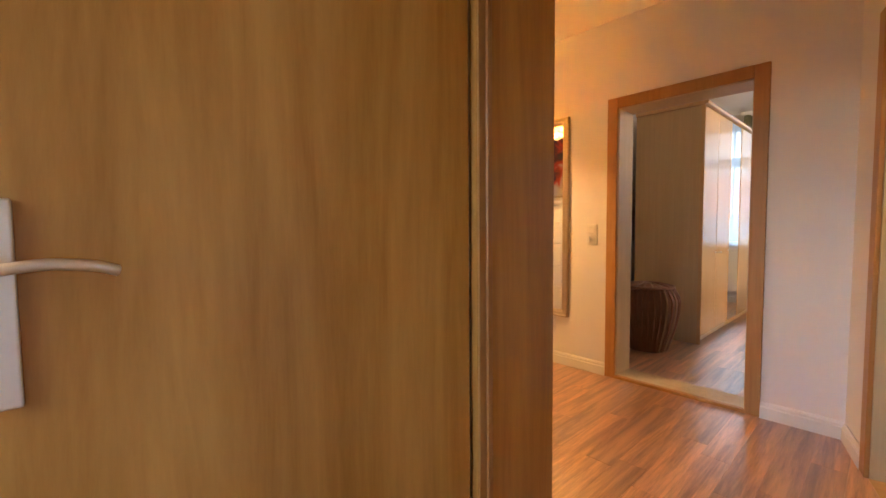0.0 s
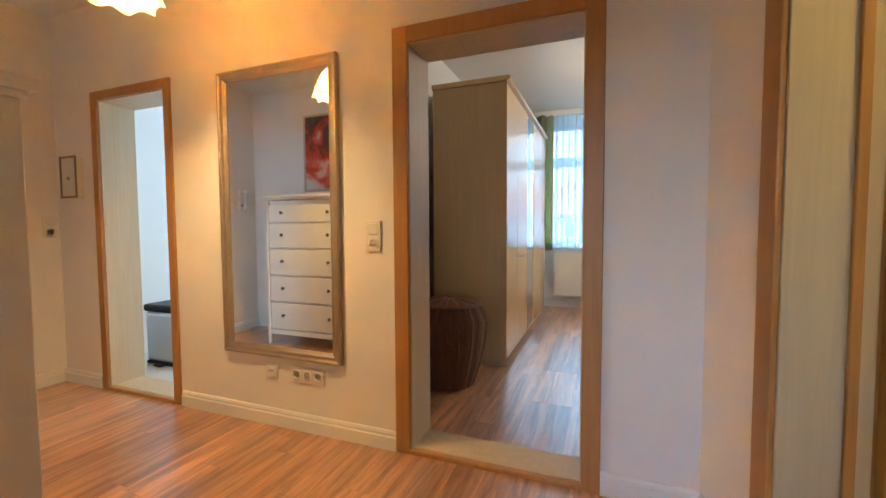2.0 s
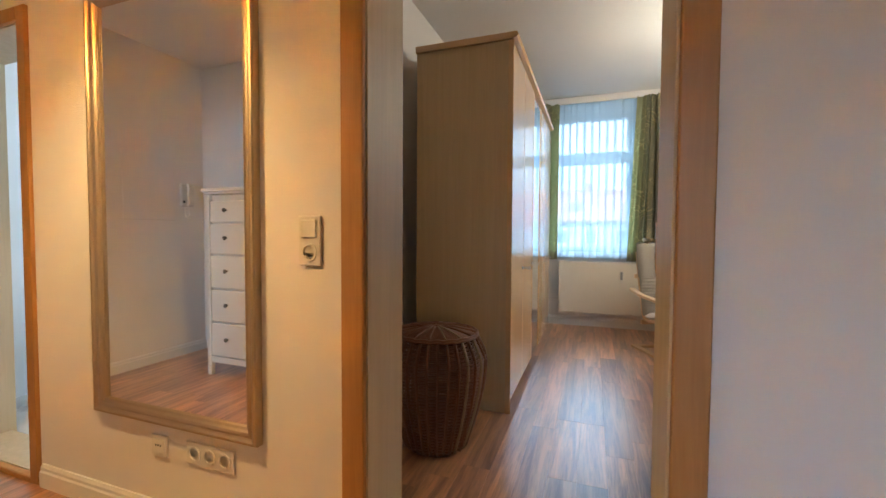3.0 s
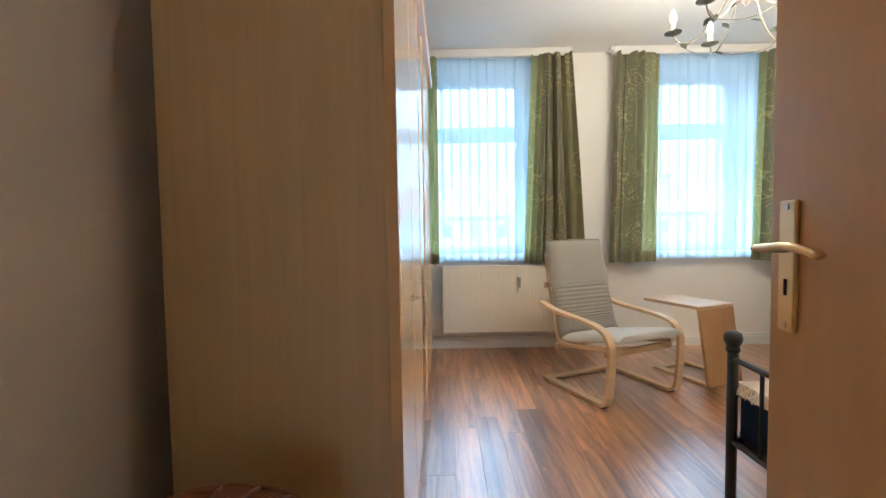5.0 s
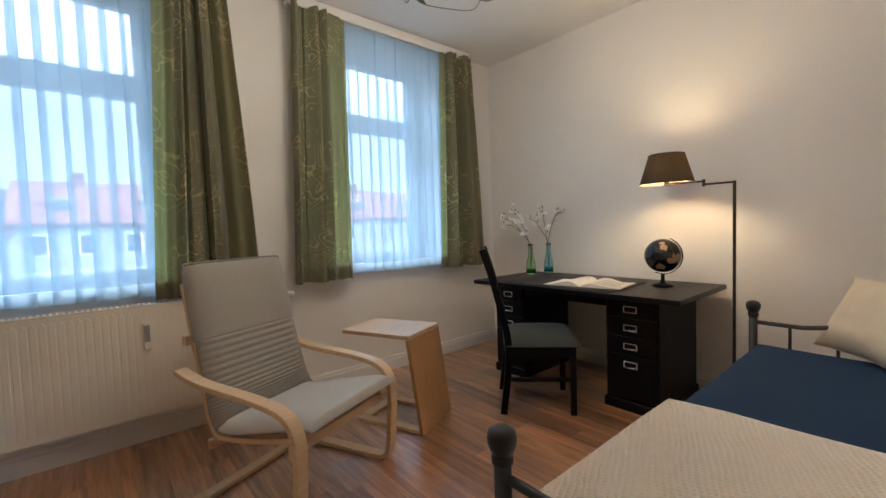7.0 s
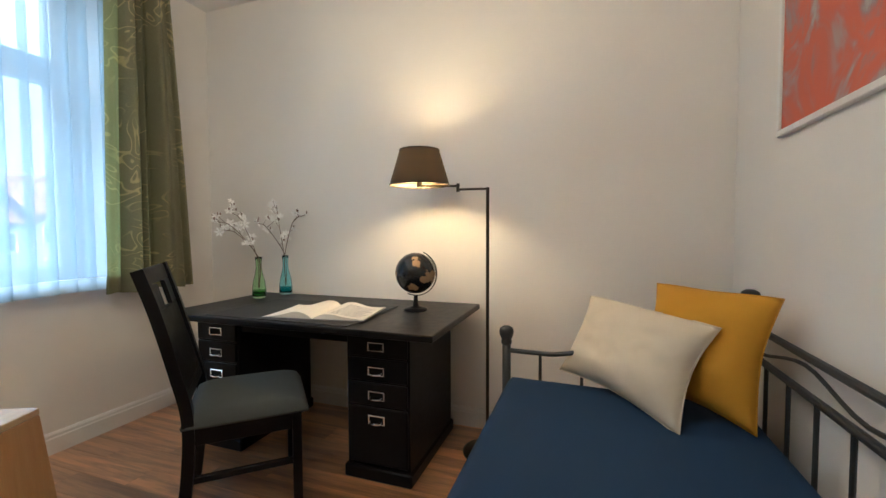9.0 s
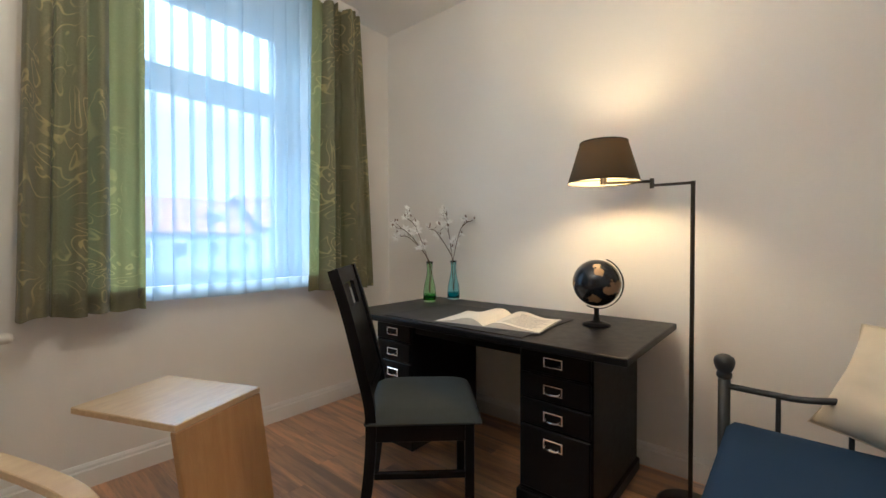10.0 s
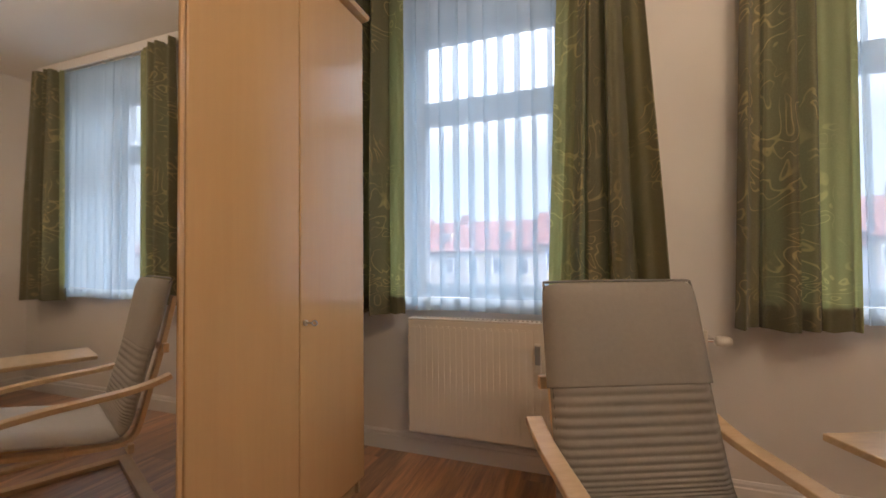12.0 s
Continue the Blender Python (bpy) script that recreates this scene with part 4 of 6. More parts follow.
# open book
def book():
    PAPER = plain("book_paper", (0.74, 0.70, 0.62), 0.7, vary=0.04, scale=40)
    INK = plain("printed_grey", (0.22, 0.22, 0.23), 0.7, vary=0.3, scale=30)
    t = thing("open_book", "open book with pale pages lying on the desk pad", "book", pose(3.33, 2.80, 0.7305, 0, 0, 8))
    bm = B()
    box(bm, -0.165, 0.165, -0.255, 0.255, 0.0, 0.003, 0.001)
    part("cover", bm, INK, t)
    for s in (-1, 1):
        bm = B()
        rows = []
        for j in range(13):
            v = j / 12
            y = s * v * 0.25
            z = 0.006 + 0.022 * math.exp(-((v - 0.28) / 0.3) ** 2) * (1.25 if s > 0 else 1.0) - 0.012 * math.exp(-(v / 0.07) ** 2)
            rows.append((y, z))
        top = [[bm.verts.new((x, y, z + 0.004 * math.sin(y * 20 + x * 9))) for x in (-0.158, -0.05, 0.05, 0.158)] for y, z in rows]
        bot = [[bm.verts.new((x, y, 0.0032)) for x in (-0.158, -0.05, 0.05, 0.158)] for y, z in rows]
        for g in (top, bot):
            for a, b in zip(g, g[1:]):
                for i in range(3):
                    bm.faces.new((a[i], a[i + 1], b[i + 1], b[i]))
        for i in range(12):
            for k in (0, 3):
                bm.faces.new((top[i][k], top[i + 1][k], bot[i + 1][k], bot[i][k]))
        for i in range(3):
            for k in (0, 12):
                bm.faces.new((top[k][i], top[k][i + 1], bot[k][i + 1], bot[k][i]))
        part("page_block", bm, PAPER, t, smooth=False)
    # printed matter that cannot be read: plain bars following the page
    bm = B()
    for k in range(11):
        x = -0.125 + k * 0.022
        for a, b in ((0.30, 0.42), (0.42, 0.54), (0.54, 0.66), (0.66, 0.78), (0.78, 0.84 + 0.05 * (k % 3))):
            vs = []
            for v, xx in ((a, x), (b, x), (b, x + 0.007), (a, x + 0.007)):
                y = -v * 0.25
                vs.append(bm.verts.new((xx, y, 0.0068 + 0.022 * math.exp(-((v - 0.28) / 0.3) ** 2) + 0.004 * math.sin(y * 20 + xx * 9))))
            bm.faces.new(vs)
    tagged(part("print_lines", bm, INK, t, "grey unreadable print"), kind="stuff")


book()


# globe
def globe():
    t = thing("globe", "black desk globe with golden continents on a black stand", "globe", pose(3.555, 2.42, 0.7258))
    bm = B()
    lathe(bm, [(0.0, 0.0), (0.062, 0.0), (0.062, 0.008), (0.045, 0.016), (0.016, 0.022), (0.011, 0.05), (0.011, 0.075), (0.0, 0.078)], 24)
    part("stand", bm, BLACK, t, smooth=True)
    mat, nt, p = material("globe_map")
    co = nt.nodes.new("ShaderNodeTexCoord")
    n1 = node(nt, "ShaderNodeTexNoise", Scale=11.0, Detail=5.0, Roughness=0.55)
    nt.links.new(co.outputs["Object"], n1.inputs["Vector"])
    ramp = nt.nodes.new("ShaderNodeValToRGB")
    e = ramp.color_ramp.elements
    e[0].position, e[0].color = 0.55, (0.010, 0.012, 0.016, 1)
    e[1].position, e[1].color = 0.57, (0.30, 0.19, 0.10, 1)
    nt.links.new(n1.outputs["Fac"], ramp.inputs[0])
    nt.links.new(ramp.outputs[0], p.inputs["Base Color"])
    p.inputs["Roughness"].default_value = 0.22
    bm = B()
    ball(bm, (0, 0, 0.193), 0.105, 32, 20)
    part("sphere", bm, mat, t, "black globe ball with golden land", smooth=True)
    bm = B()
    pts = [(0.0, 0.116 * math.sin(a), 0.193 - 0.116 * math.cos(a)) for a in [math.radians(-22 + 180 * k / 20) * -1 for k in range(21)]]
    sweep(bm, pts, [(-0.006, -0.002), (0.006, -0.002), (0.006, 0.002), (-0.006, 0.002)], fixed=(1, 0, 0))
    part("meridian", bm, BLACK, t)


globe()


# vases with blossom twigs
TWIG = plain("twig_bark", (0.13, 0.085, 0.055), 0.8, vary=0.2)
BUD = plain("bud_scales", (0.16, 0.09, 0.06), 0.7, vary=0.2)
PETAL = plain("white_petals", (0.86, 0.84, 0.81), 0.7, vary=0.05, scale=200, spec=0.2)


def vase(name, x, y, colour, label, seed, hgt, lean):
    rnd = random.Random(seed)
    t = thing(name, label, "vase", pose(x, y, 0.7255))
    g = glass("glass_" + name + str(seed), colour, 0.02, 1.3)
    bm = B()
    prof = [(0.0, 0.0), (0.034, 0.0), (0.040, 0.012), (0.041, 0.05), (0.036, 0.10), (0.023, 0.15), (0.017, 0.19), (0.018, 0.225), (0.022, 0.255)]
    inner = [(r - 0.003, z) for r, z in prof[2:]][::-1] + [(0.0, 0.013)]
    lathe(bm, prof + inner, 24)
    gl = part("glass_body", bm, g, t, smooth=True)
    gl.visible_shadow = False
    bm = B()
    lathe(bm, [(0.0, 0.0135), (0.0365, 0.0135), (0.0375, 0.05), (0.0, 0.05)], 20)
    part("water", bm, glass("water_" + name + str(seed), tuple(c ** 6 * 0.9 for c in colour), 0.0, 1.33), t, "deep tinted water")
    for k in range(3):
        bm = B()
        a = rnd.uniform(0, 6.28)
        sp = 0.06 + 0.065 * k
        top = Vector((lean[0] + sp * math.cos(a), lean[1] + sp * math.sin(a), hgt - 0.06 * k))
        p0 = Vector((0.004 * (k - 1), 0.0, 0.06))
        pts = spline([p0, Vector((0.006 * (k - 1), 0.004, 0.25)), top * 0.6 + Vector((0.02 * math.sin(a), 0.02, 0.16)), top], 6)
        sweep(bm, pts, circle(0.0024, 5), up=(0.3, 0.9, 0.1))
        tips = [pts[-1]]
        for j in range(8, len(pts) - 1, 2):
            q = pts[j]
            b = q + Vector((rnd.uniform(-0.06, 0.06), rnd.uniform(-0.06, 0.06), rnd.uniform(0.015, 0.07)))
            rod(bm, q, b, 0.0016, 0.001, n=5)
            tips.append(b)
            tips.append((q + b) / 2 + Vector((0.005, 0.004, 0.01)))
        tw = part("twig", bm, TWIG, t)
        for b in tips:
            if rnd.random() < 0.12:
                continue
            bm = B()
            s = rnd.uniform(0.017, 0.028)
            ax = rnd.uniform(0, 6.28)
            turn = Matrix.Rotation(rnd.uniform(-1.2, 1.2), 3, 'Z') @ Matrix.Rotation(rnd.uniform(0.5, 1.5), 3, 'X')
            for q in range(6):
                an = ax + 2 * math.pi * q / 6
                d = Vector((math.cos(an), math.sin(an), 0.35))
                side = Vector((-math.sin(an), math.cos(an), 0))
                v = [bm.verts.new(b + turn @ w) for w in (Vector((0, 0, 0)), d * s * 0.7 + side * s * 0.30, d * s * 1.25 - Vector((0, 0, 0.15 * s)), d * s * 0.7 - side * s * 0.30)]
                bm.faces.new(v)
            part("blossom", bm, PETAL, tw)
        bm = B()
        for b in tips[::2]:
            ball(bm, b + Vector((rnd.uniform(-0.02, 0.02), rnd.uniform(-0.02, 0.02), 0.016)), 0.0055, 6, 5, (0.8, 0.8, 1.8))
        tagged(part("buds", bm, BUD, tw, "small dark buds"), kind="stuff")


vase("vase", 3.62, 3.50, (0.72, 0.93, 0.68), "slim green glass vase with blossom twigs", 4, 0.53, (-0.13, 0.03))
vase("vase", 3.80, 3.45, (0.62, 0.90, 0.93), "slim turquoise glass vase with blossom twigs", 9, 0.58, (-0.02, -0.02))


# desk chair
SEATC = plain("grey_green_seat", (0.058, 0.066, 0.066), 0.85, vary=0.12, scale=50, bump=0.4, bump_scale=600, spec=0.25)


def desk_chair():
    t = thing("desk_chair", "black wooden high-backed chair with a grey seat pad", "chair", pose(2.83, 3.10, 0, 0, 0, 43.0))
    for s in (-1, 1):
        bm = B()
        P = [(s * 0.195, 0.03, 0.0), (s * 0.195, 0.0, 0.25), (s * 0.195, -0.005, 0.45), (s * 0.19, 0.03, 0.62), (s * 0.185, 0.085, 0.84), (s * 0.183, 0.135, 1.0)]
        sweep(bm, spline(P, 5), [(-0.017, -0.02), (0.017, -0.02), (0.017, 0.02), (-0.017, 0.02)], fixed=(1, 0, 0))
        part("back_leg", bm, BLACK, t)
        bm = B()
        box(bm, s * 0.195 - 0.018, s * 0.195 + 0.018, -0.40, -0.365, 0.0, 0.41, 0.003)
        part("front_leg", bm, BLACK, t)
        boxpart("side_rail", (s * 0.195 - 0.012, s * 0.195 + 0.012, -0.366, -0.02, 0.345, 0.415), BLACK, t, 0.002)
        boxpart("stretcher", (s * 0.195 - 0.010, s * 0.195 + 0.010, -0.366, -0.018, 0.20, 0.225), BLACK, t, 0.002)
    boxpart("front_rail", (-0.178, 0.178, -0.395, -0.37, 0.345, 0.415), BLACK, t, 0.002)
    boxpart("rear_rail", (-0.178, 0.178, -0.01, 0.012, 0.345, 0.415), BLACK, t, 0.002)
    # back panel with a grip slot
    def y_at(z):
        return 0.03 + (z - 0.62) * 0.27
    for x0, x1, z0, z1, n in ((-0.172, 0.172, 0.94, 1.0, "top_rail"), (-0.172, 0.172, 0.50, 0.54, "lower_rail"), (-0.172, 0.172, 0.542, 0.84, "back_panel"), (-0.172, -0.06, 0.842, 0.938, "back_board"), (0.06, 0.172, 0.842, 0.938, "back_board")):
        bm = B()
        vs = box(bm, x0, x1, -0.009, 0.009, z0, z1, 0.003)
        for v in bm.verts:
            v.co.y += y_at(v.co.z) - 0.25 * (0.03 - abs(v.co.x) ** 2)
        part(n, bm, BLACK, t)
    bm = B()
    nx = 24
    grid = []
    for j in range(nx + 1):
        row = []
        for i in range(nx + 1):
            u, v = i / nx * 2 - 1, j / nx * 2 - 1
            e = (1 - abs(u) ** 5) * (1 - abs(v) ** 5)
            row.append((u * 0.215, -0.205 + v * 0.225, 0.418 + 0.062 * e ** 0.42))
        grid.append(row)
    top = [[bm.verts.new(c) for c in row] for row in grid]
    for a, b in zip(top, top[1:]):
        for i in range(nx):
            bm.faces.new((a[i], a[i + 1], b[i + 1], b[i]))
    box(bm, -0.213, 0.213, -0.428, 0.018, 0.408, 0.42, 0.003)
    part("seat_pad", bm, SEATC, t, "grey upholstered seat pad", smooth=True)


desk_chair()


# floor lamp with swing arm
def floor_lamp():
    t = thing("floor_lamp", "dark metal floor lamp with a swing arm and black shade", "floor lamp", pose(3.62, 2.055, 0))
    BRONZE = plain("dark_bronze", (0.07, 0.06, 0.05), 0.35, 1.0, vary=0.1)
    bm = B()
    lathe(bm, [(0.0, 0.0), (0.125, 0.0), (0.125, 0.012), (0.11, 0.02), (0.02, 0.026), (0.012, 0.04), (0.0, 0.04)], 32)
    part("base", bm, BRONZE, t, smooth=True)
    bm = B()
    rod(bm, (0, 0, 0.02), (0, 0, 1.352), 0.0085, n=12)
    part("pole", bm, BRONZE, t)
    c = Vector((-0.10, 0.325, 1.36))
    bm = B()
    k = Vector((-0.015, 0.15, 1.345))
    rod(bm, (0, 0, 1.345), k, 0.006, n=10)
    rod(bm, k - Vector((0, 0, 0.012)), k + Vector((0, 0, 0.03)), 0.009, n=10)
    rod(bm, k + Vector((0, 0, 0.018)), c + Vector((0, 0, 0.003)), 0.006, n=10)
    rod(bm, c + Vector((0, 0, -0.004)), c + Vector((0, 0, 0.05)), 0.014, n=12)
    part("swing_arm", bm, BRONZE, t)
    SH = material("black_shade_cloth")
    mat, nt, p = SH
    p.inputs["Base Color"].default_value = (0.014, 0.013, 0.011, 1)
    p.inputs["Roughness"].default_value = 0.9
    tl = node(nt, "ShaderNodeBsdfTranslucent")
    tl.inputs["Color"].default_value = (0.60, 0.40, 0.17, 1)
    mx = node(nt, "ShaderNodeMixShader", Fac=0.009)
    out = nt.nodes["Material Output"]
    nt.links.new(p.outputs[0], mx.inputs[1])
    nt.links.new(tl.outputs[0], mx.inputs[2])
    nt.links.new(mx.outputs[0], out.inputs[0])
    z0, z1 = 1.365, 1.538
    bm = B()
    lathe(bm, [(0.150, z0), (0.099, z1)], 40, Matrix.Translation((c.x, c.y, 0)))
    for f in [f for f in bm.faces if len(f.verts) > 4]:
        bm.faces.remove(f)
    sh = part("shade", bm, mat, t, "black cloth lamp shade glowing dimly", smooth=True)
    bm = B()
    lathe(bm, [(0.147, z0 + 0.001), (0.0965, z1 - 0.001)], 40, Matrix.Translation((c.x, c.y, 0)))
    for f in [f for f in bm.faces if len(f.verts) > 4]:
        bm.faces.remove(f)
    part("lining", bm, see_through("shade_lining", (0.86, 0.74, 0.52), 0.25), sh, "cream inner lining of the shade", smooth=True)
    for r, z in ((0.150, z0), (0.099, z1)):
        bm = B()
        sweep(bm, [(c.x + r * math.cos(2 * math.pi * i / 40), c.y + r * math.sin(2 * math.pi * i / 40), z) for i in range(40)], circle(0.003, 6), close=True)
        part("rim", bm, BLACK, sh)
    for a in (0.3, 2.4, 4.5):
        bm = B()
        rod(bm, (c.x, c.y, 1.375), (c.x + 0.148 * math.cos(a), c.y + 0.148 * math.sin(a), z0), 0.0018, n=6)
        part("spoke", bm, BLACK, sh)
    bm = B()
    ball(bm, (c.x, c.y, 1.45), 0.028, 14, 10, (1, 1, 1.3))
    bulb = part("bulb", bm, glow("warm_bulb", (1.0, 0.72, 0.38), 12.0), t, "lit warm bulb", smooth=True)
    bulb.visible_shadow = False
    w = t.matrix_world @ Vector((c.x, c.y, 1.45))
    lamp("floor_lamp_light", "POINT", LAMP_W, (1.0, 0.48, 0.12), Matrix.Translation(w), radius=0.05)


floor_lamp()


# daybed
def daybed():
    t = thing("daybed", "black metal daybed with rails and knobbed posts", "bed", pose(0, 0, 0))
    x0, x1, yf, yb = 1.473, 3.44, 1.925, 1.0
    M = METAL_BLACK

    def post(x, y, h):
        bm = B()
        rod(bm, (x, y, 0.0), (x, y, h - 0.075), 0.019, n=16)
        lathe(bm, [(0.019, h - 0.085), (0.024, h - 0.08), (0.024, h - 0.066), (0.020, h - 0.062), (0.025, h - 0.055), (0.031, h - 0.04), (0.033, h - 0.025), (0.029, h - 0.01), (0.015, h - 0.001), (0.0, h)], 18, Matrix.Translation((x, y, 0)))
        part("post", bm, M, t, smooth=True)

    for x in (x0, x1):
        post(x, yf, 0.705)
        post(x, yb, 0.91)
        bm = B()
        sweep(bm, spline([(x, yf, 0.594), (x, 1.80, 0.592), (x, 1.70, 0.595), (x, 1.56, 0.629), (x, 1.456, 0.688), (x, 1.36, 0.738), (x, 1.26, 0.768), (x, 1.15, 0.777), (x, yb, 0.778)], 5), circle(0.011, 8), up=(1, 0, 0))
        part("end_rail", bm, M, t, smooth=True)
        bm = B()
        rod(bm, (x, yf, 0.27), (x, yb, 0.27), 0.011, n=10)
        part("end_rail", bm, M, t)
        for y, z in ((1.775, 0.592), (1.60, 0.615), (1.43, 0.70), (1.27, 0.766), (1.13, 0.777)):
            bm = B()
            rod(bm, (x, y, 0.27), (x, y, z), 0.007, n=8)
            part("baluster", bm, M, t)
    for z in (0.778, 0.672, 0.27):
        bm = B()
        rod(bm, (x0, yb, z), (x1, yb, z), 0.012, n=10)
        part("back_rail", bm, M, t)
    bm = B()
    k = 7
    sweep(bm, spline([(x0 + 0.02, yb, 0.70)] + [(x0 + (x1 - x0) * (i + 0.5) / k, yb, 0.752 if i % 2 else 0.70) for i in range(k)] + [(x1 - 0.02, yb, 0.70)], 5), circle(0.006, 6))
    part("curved_rail", bm, M, t, smooth=True)
    for i in range(1, 12):
        x = x0 + (x1 - x0) * i / 12
        bm = B()
        rod(bm, (x, yb, 0.27), (x, yb, 0.672), 0.007, n=8)
        part("baluster", bm, M, t)
    boxpart("side_rail", (x0 + 0.02, x1 - 0.02, yf - 0.015, yf + 0.01, 0.235, 0.285), M, t, 0.003)
    boxpart("slat_base", (x0 + 0.03, x1 - 0.03, yb + 0.03, yf - 0.02, 0.255, 0.285), M, t, 0.003)


daybed()
NAVY = plain("navy_cotton", (0.014, 0.036, 0.084), 0.85, vary=0.12, scale=7, bump=0.35, bump_scale=500, spec=0.2)


def soft_block(bm, x0, x1, y0, y1, z0, z1, r, nx, ny, wob, seed):
    """A padded block with rounded top edges and a slightly uneven top."""
    noise.seed_set(seed)
    grid = []
    for j in range(ny + 1):
        row = []
        for i in range(nx + 1):
            u, v = i / nx, j / ny
            x, y = x0 + (x1 - x0) * u, y0 + (y1 - y0) * v
            d = min(x - x0, x1 - x, y - y0, y1 - y)
            e = 0 if d >= r else r - math.sqrt(max(0.0, r * r - (r - d) ** 2))
            z = z1 - e + wob * noise.noise((x * 4, y * 4, seed)) * min(1, d / r)
            row.append(bm.verts.new((x, y, z)))
        grid.append(row)
    for a, b in zip(grid, grid[1:]):
        for i in range(nx):
            bm.faces.new((a[i], a[i + 1], b[i + 1], b[i]))
    edge = [grid[0][i] for i in range(nx + 1)] + [grid[j][nx] for j in range(1, ny + 1)] + [grid[ny][i] for i in range(nx - 1, -1, -1)] + [grid[j][0] for j in range(ny - 1, 0, -1)]
    low = [bm.verts.new((v.co.x, v.co.y, z0)) for v in edge]
    k = len(edge)
    for i in range(k):
        bm.faces.new((edge[i], edge[(i + 1) % k], low[(i + 1) % k], low[i]))
    bm.faces.new(low)


t = thing("mattress", "mattress with a tight navy blue fitted sheet", "mattress", pose(0, 0, 0))
bm = B()
soft_block(bm, 1.50, 3.415, 1.02, 1.915, 0.286, 0.492, 0.035, 60, 34, 0.006, 3)
part("fitted_sheet", bm, NAVY, t, "navy blue cotton sheet", smooth=True)
bm = B()
sweep(bm, [(1.503, 1.023, 0.30), (3.412, 1.023, 0.30), (3.412, 1.916, 0.30), (1.503, 1.916, 0.30)], circle(0.006, 6), close=True)
part("sheet_elastic", bm, NAVY, t, "gathered elastic edge of the sheet")


# waffle blanket: a woven relief over the foot of the bed
WAFFLE = plain("cream_waffle_cotton", (0.79, 0.71, 0.60), 0.9, vary=0.06, scale=30, bump=0.3, bump_scale=900, spec=0.15)


def blanket():
    t = thing("blanket", "cream waffle-weave blanket spread over the foot of the bed", "blanket", pose(0, 0, 0))
    bm = B()
    noise.seed_set(9)
    path = []
    ya, yb_, top = 1.03, 1.925, 0.4975
    step = 0.0030
    n = int((yb_ - ya) / step)
    cols = [(ya + (yb_ - ya) * i / n, top) for i in range(n + 1)]
    arc = [(yb_ + 0.012 * math.sin(a), top - 0.012 + 0.012 * math.cos(a)) for a in (0.2, 0.5, 0.8, 1.1, 1.35, 1.57)]
    drop = [(yb_ + 0.012 + 0.003 * math.sin(k * 0.5), top - 0.012 - step * (k + 1)) for k in range(18)]
    line = cols + arc + drop
    xs_n = int(0.865 / step)
    rows = []
    for i in range(xs_n + 9):
        if i <= xs_n:
            x, dz = 2.355 - 0.865 * i / xs_n, 0.0
        else:
            x, dz = 1.49 - 0.002 * (i - xs_n), -0.005 * (i - xs_n)
        row = []
        for j, (y, z) in enumerate(line):
            run = y + max(0.0, top - 0.006 - z)
            wave = 0.010 * noise.noise((x * 5, run * 5, 2.0)) + 0.004 * noise.noise((x * 13, run * 13, 5.0))
            # square pits between raised ribs, laid aslant over the bed
            pit = (abs(math.sin(math.pi * ((run - 0.40 * x) * 0.93 + wave) / 0.0150)) * abs(math.sin(math.pi * ((x + 0.40 * run) * 0.93 + wave) / 0.0150))) ** 1.8
            rel = 0.014 * (1.0 if i < 3 else 1.0 - pit) - 0.004 + 0.005 * noise.noise((x * 5, y * 5, 1.3))
            skew = 0.03 * ((1.925 - min(y, 1.925)) / 0.9) + 0.008 * noise.noise((y * 7, 0, 4))
            yy = y + (0.35 * rel if j > n else 0)
            row.append(bm.verts.new((x + skew * (1 if x > 1.6 else 0.3), yy, max(z, 0.42) + (rel if j <= n else 0) + dz)))
        rows.append(row)
    for a, b in zip(rows, rows[1:]):
        for j in range(len(line) - 1):
            bm.faces.new((a[j], a[j + 1], b[j + 1], b[j]))
    part("weave", bm, WAFFLE, t, smooth=True)
    # stitched border
    bm = B()
    pts = [(2.357 + 0.03 * ((1.925 - y) / 0.9) + 0.008 * noise.noise((y * 7, 0, 4)), y, 0.502 + 0.005 * noise.noise((2.35 * 5, y * 5, 1.3))) for y in [1.03 + 0.03 * k for k in range(30)]]
    sweep(bm, pts, circle(0.0055, 6))
    part("border", bm, WAFFLE, t, "corded blanket edge", smooth=True)


blanket()


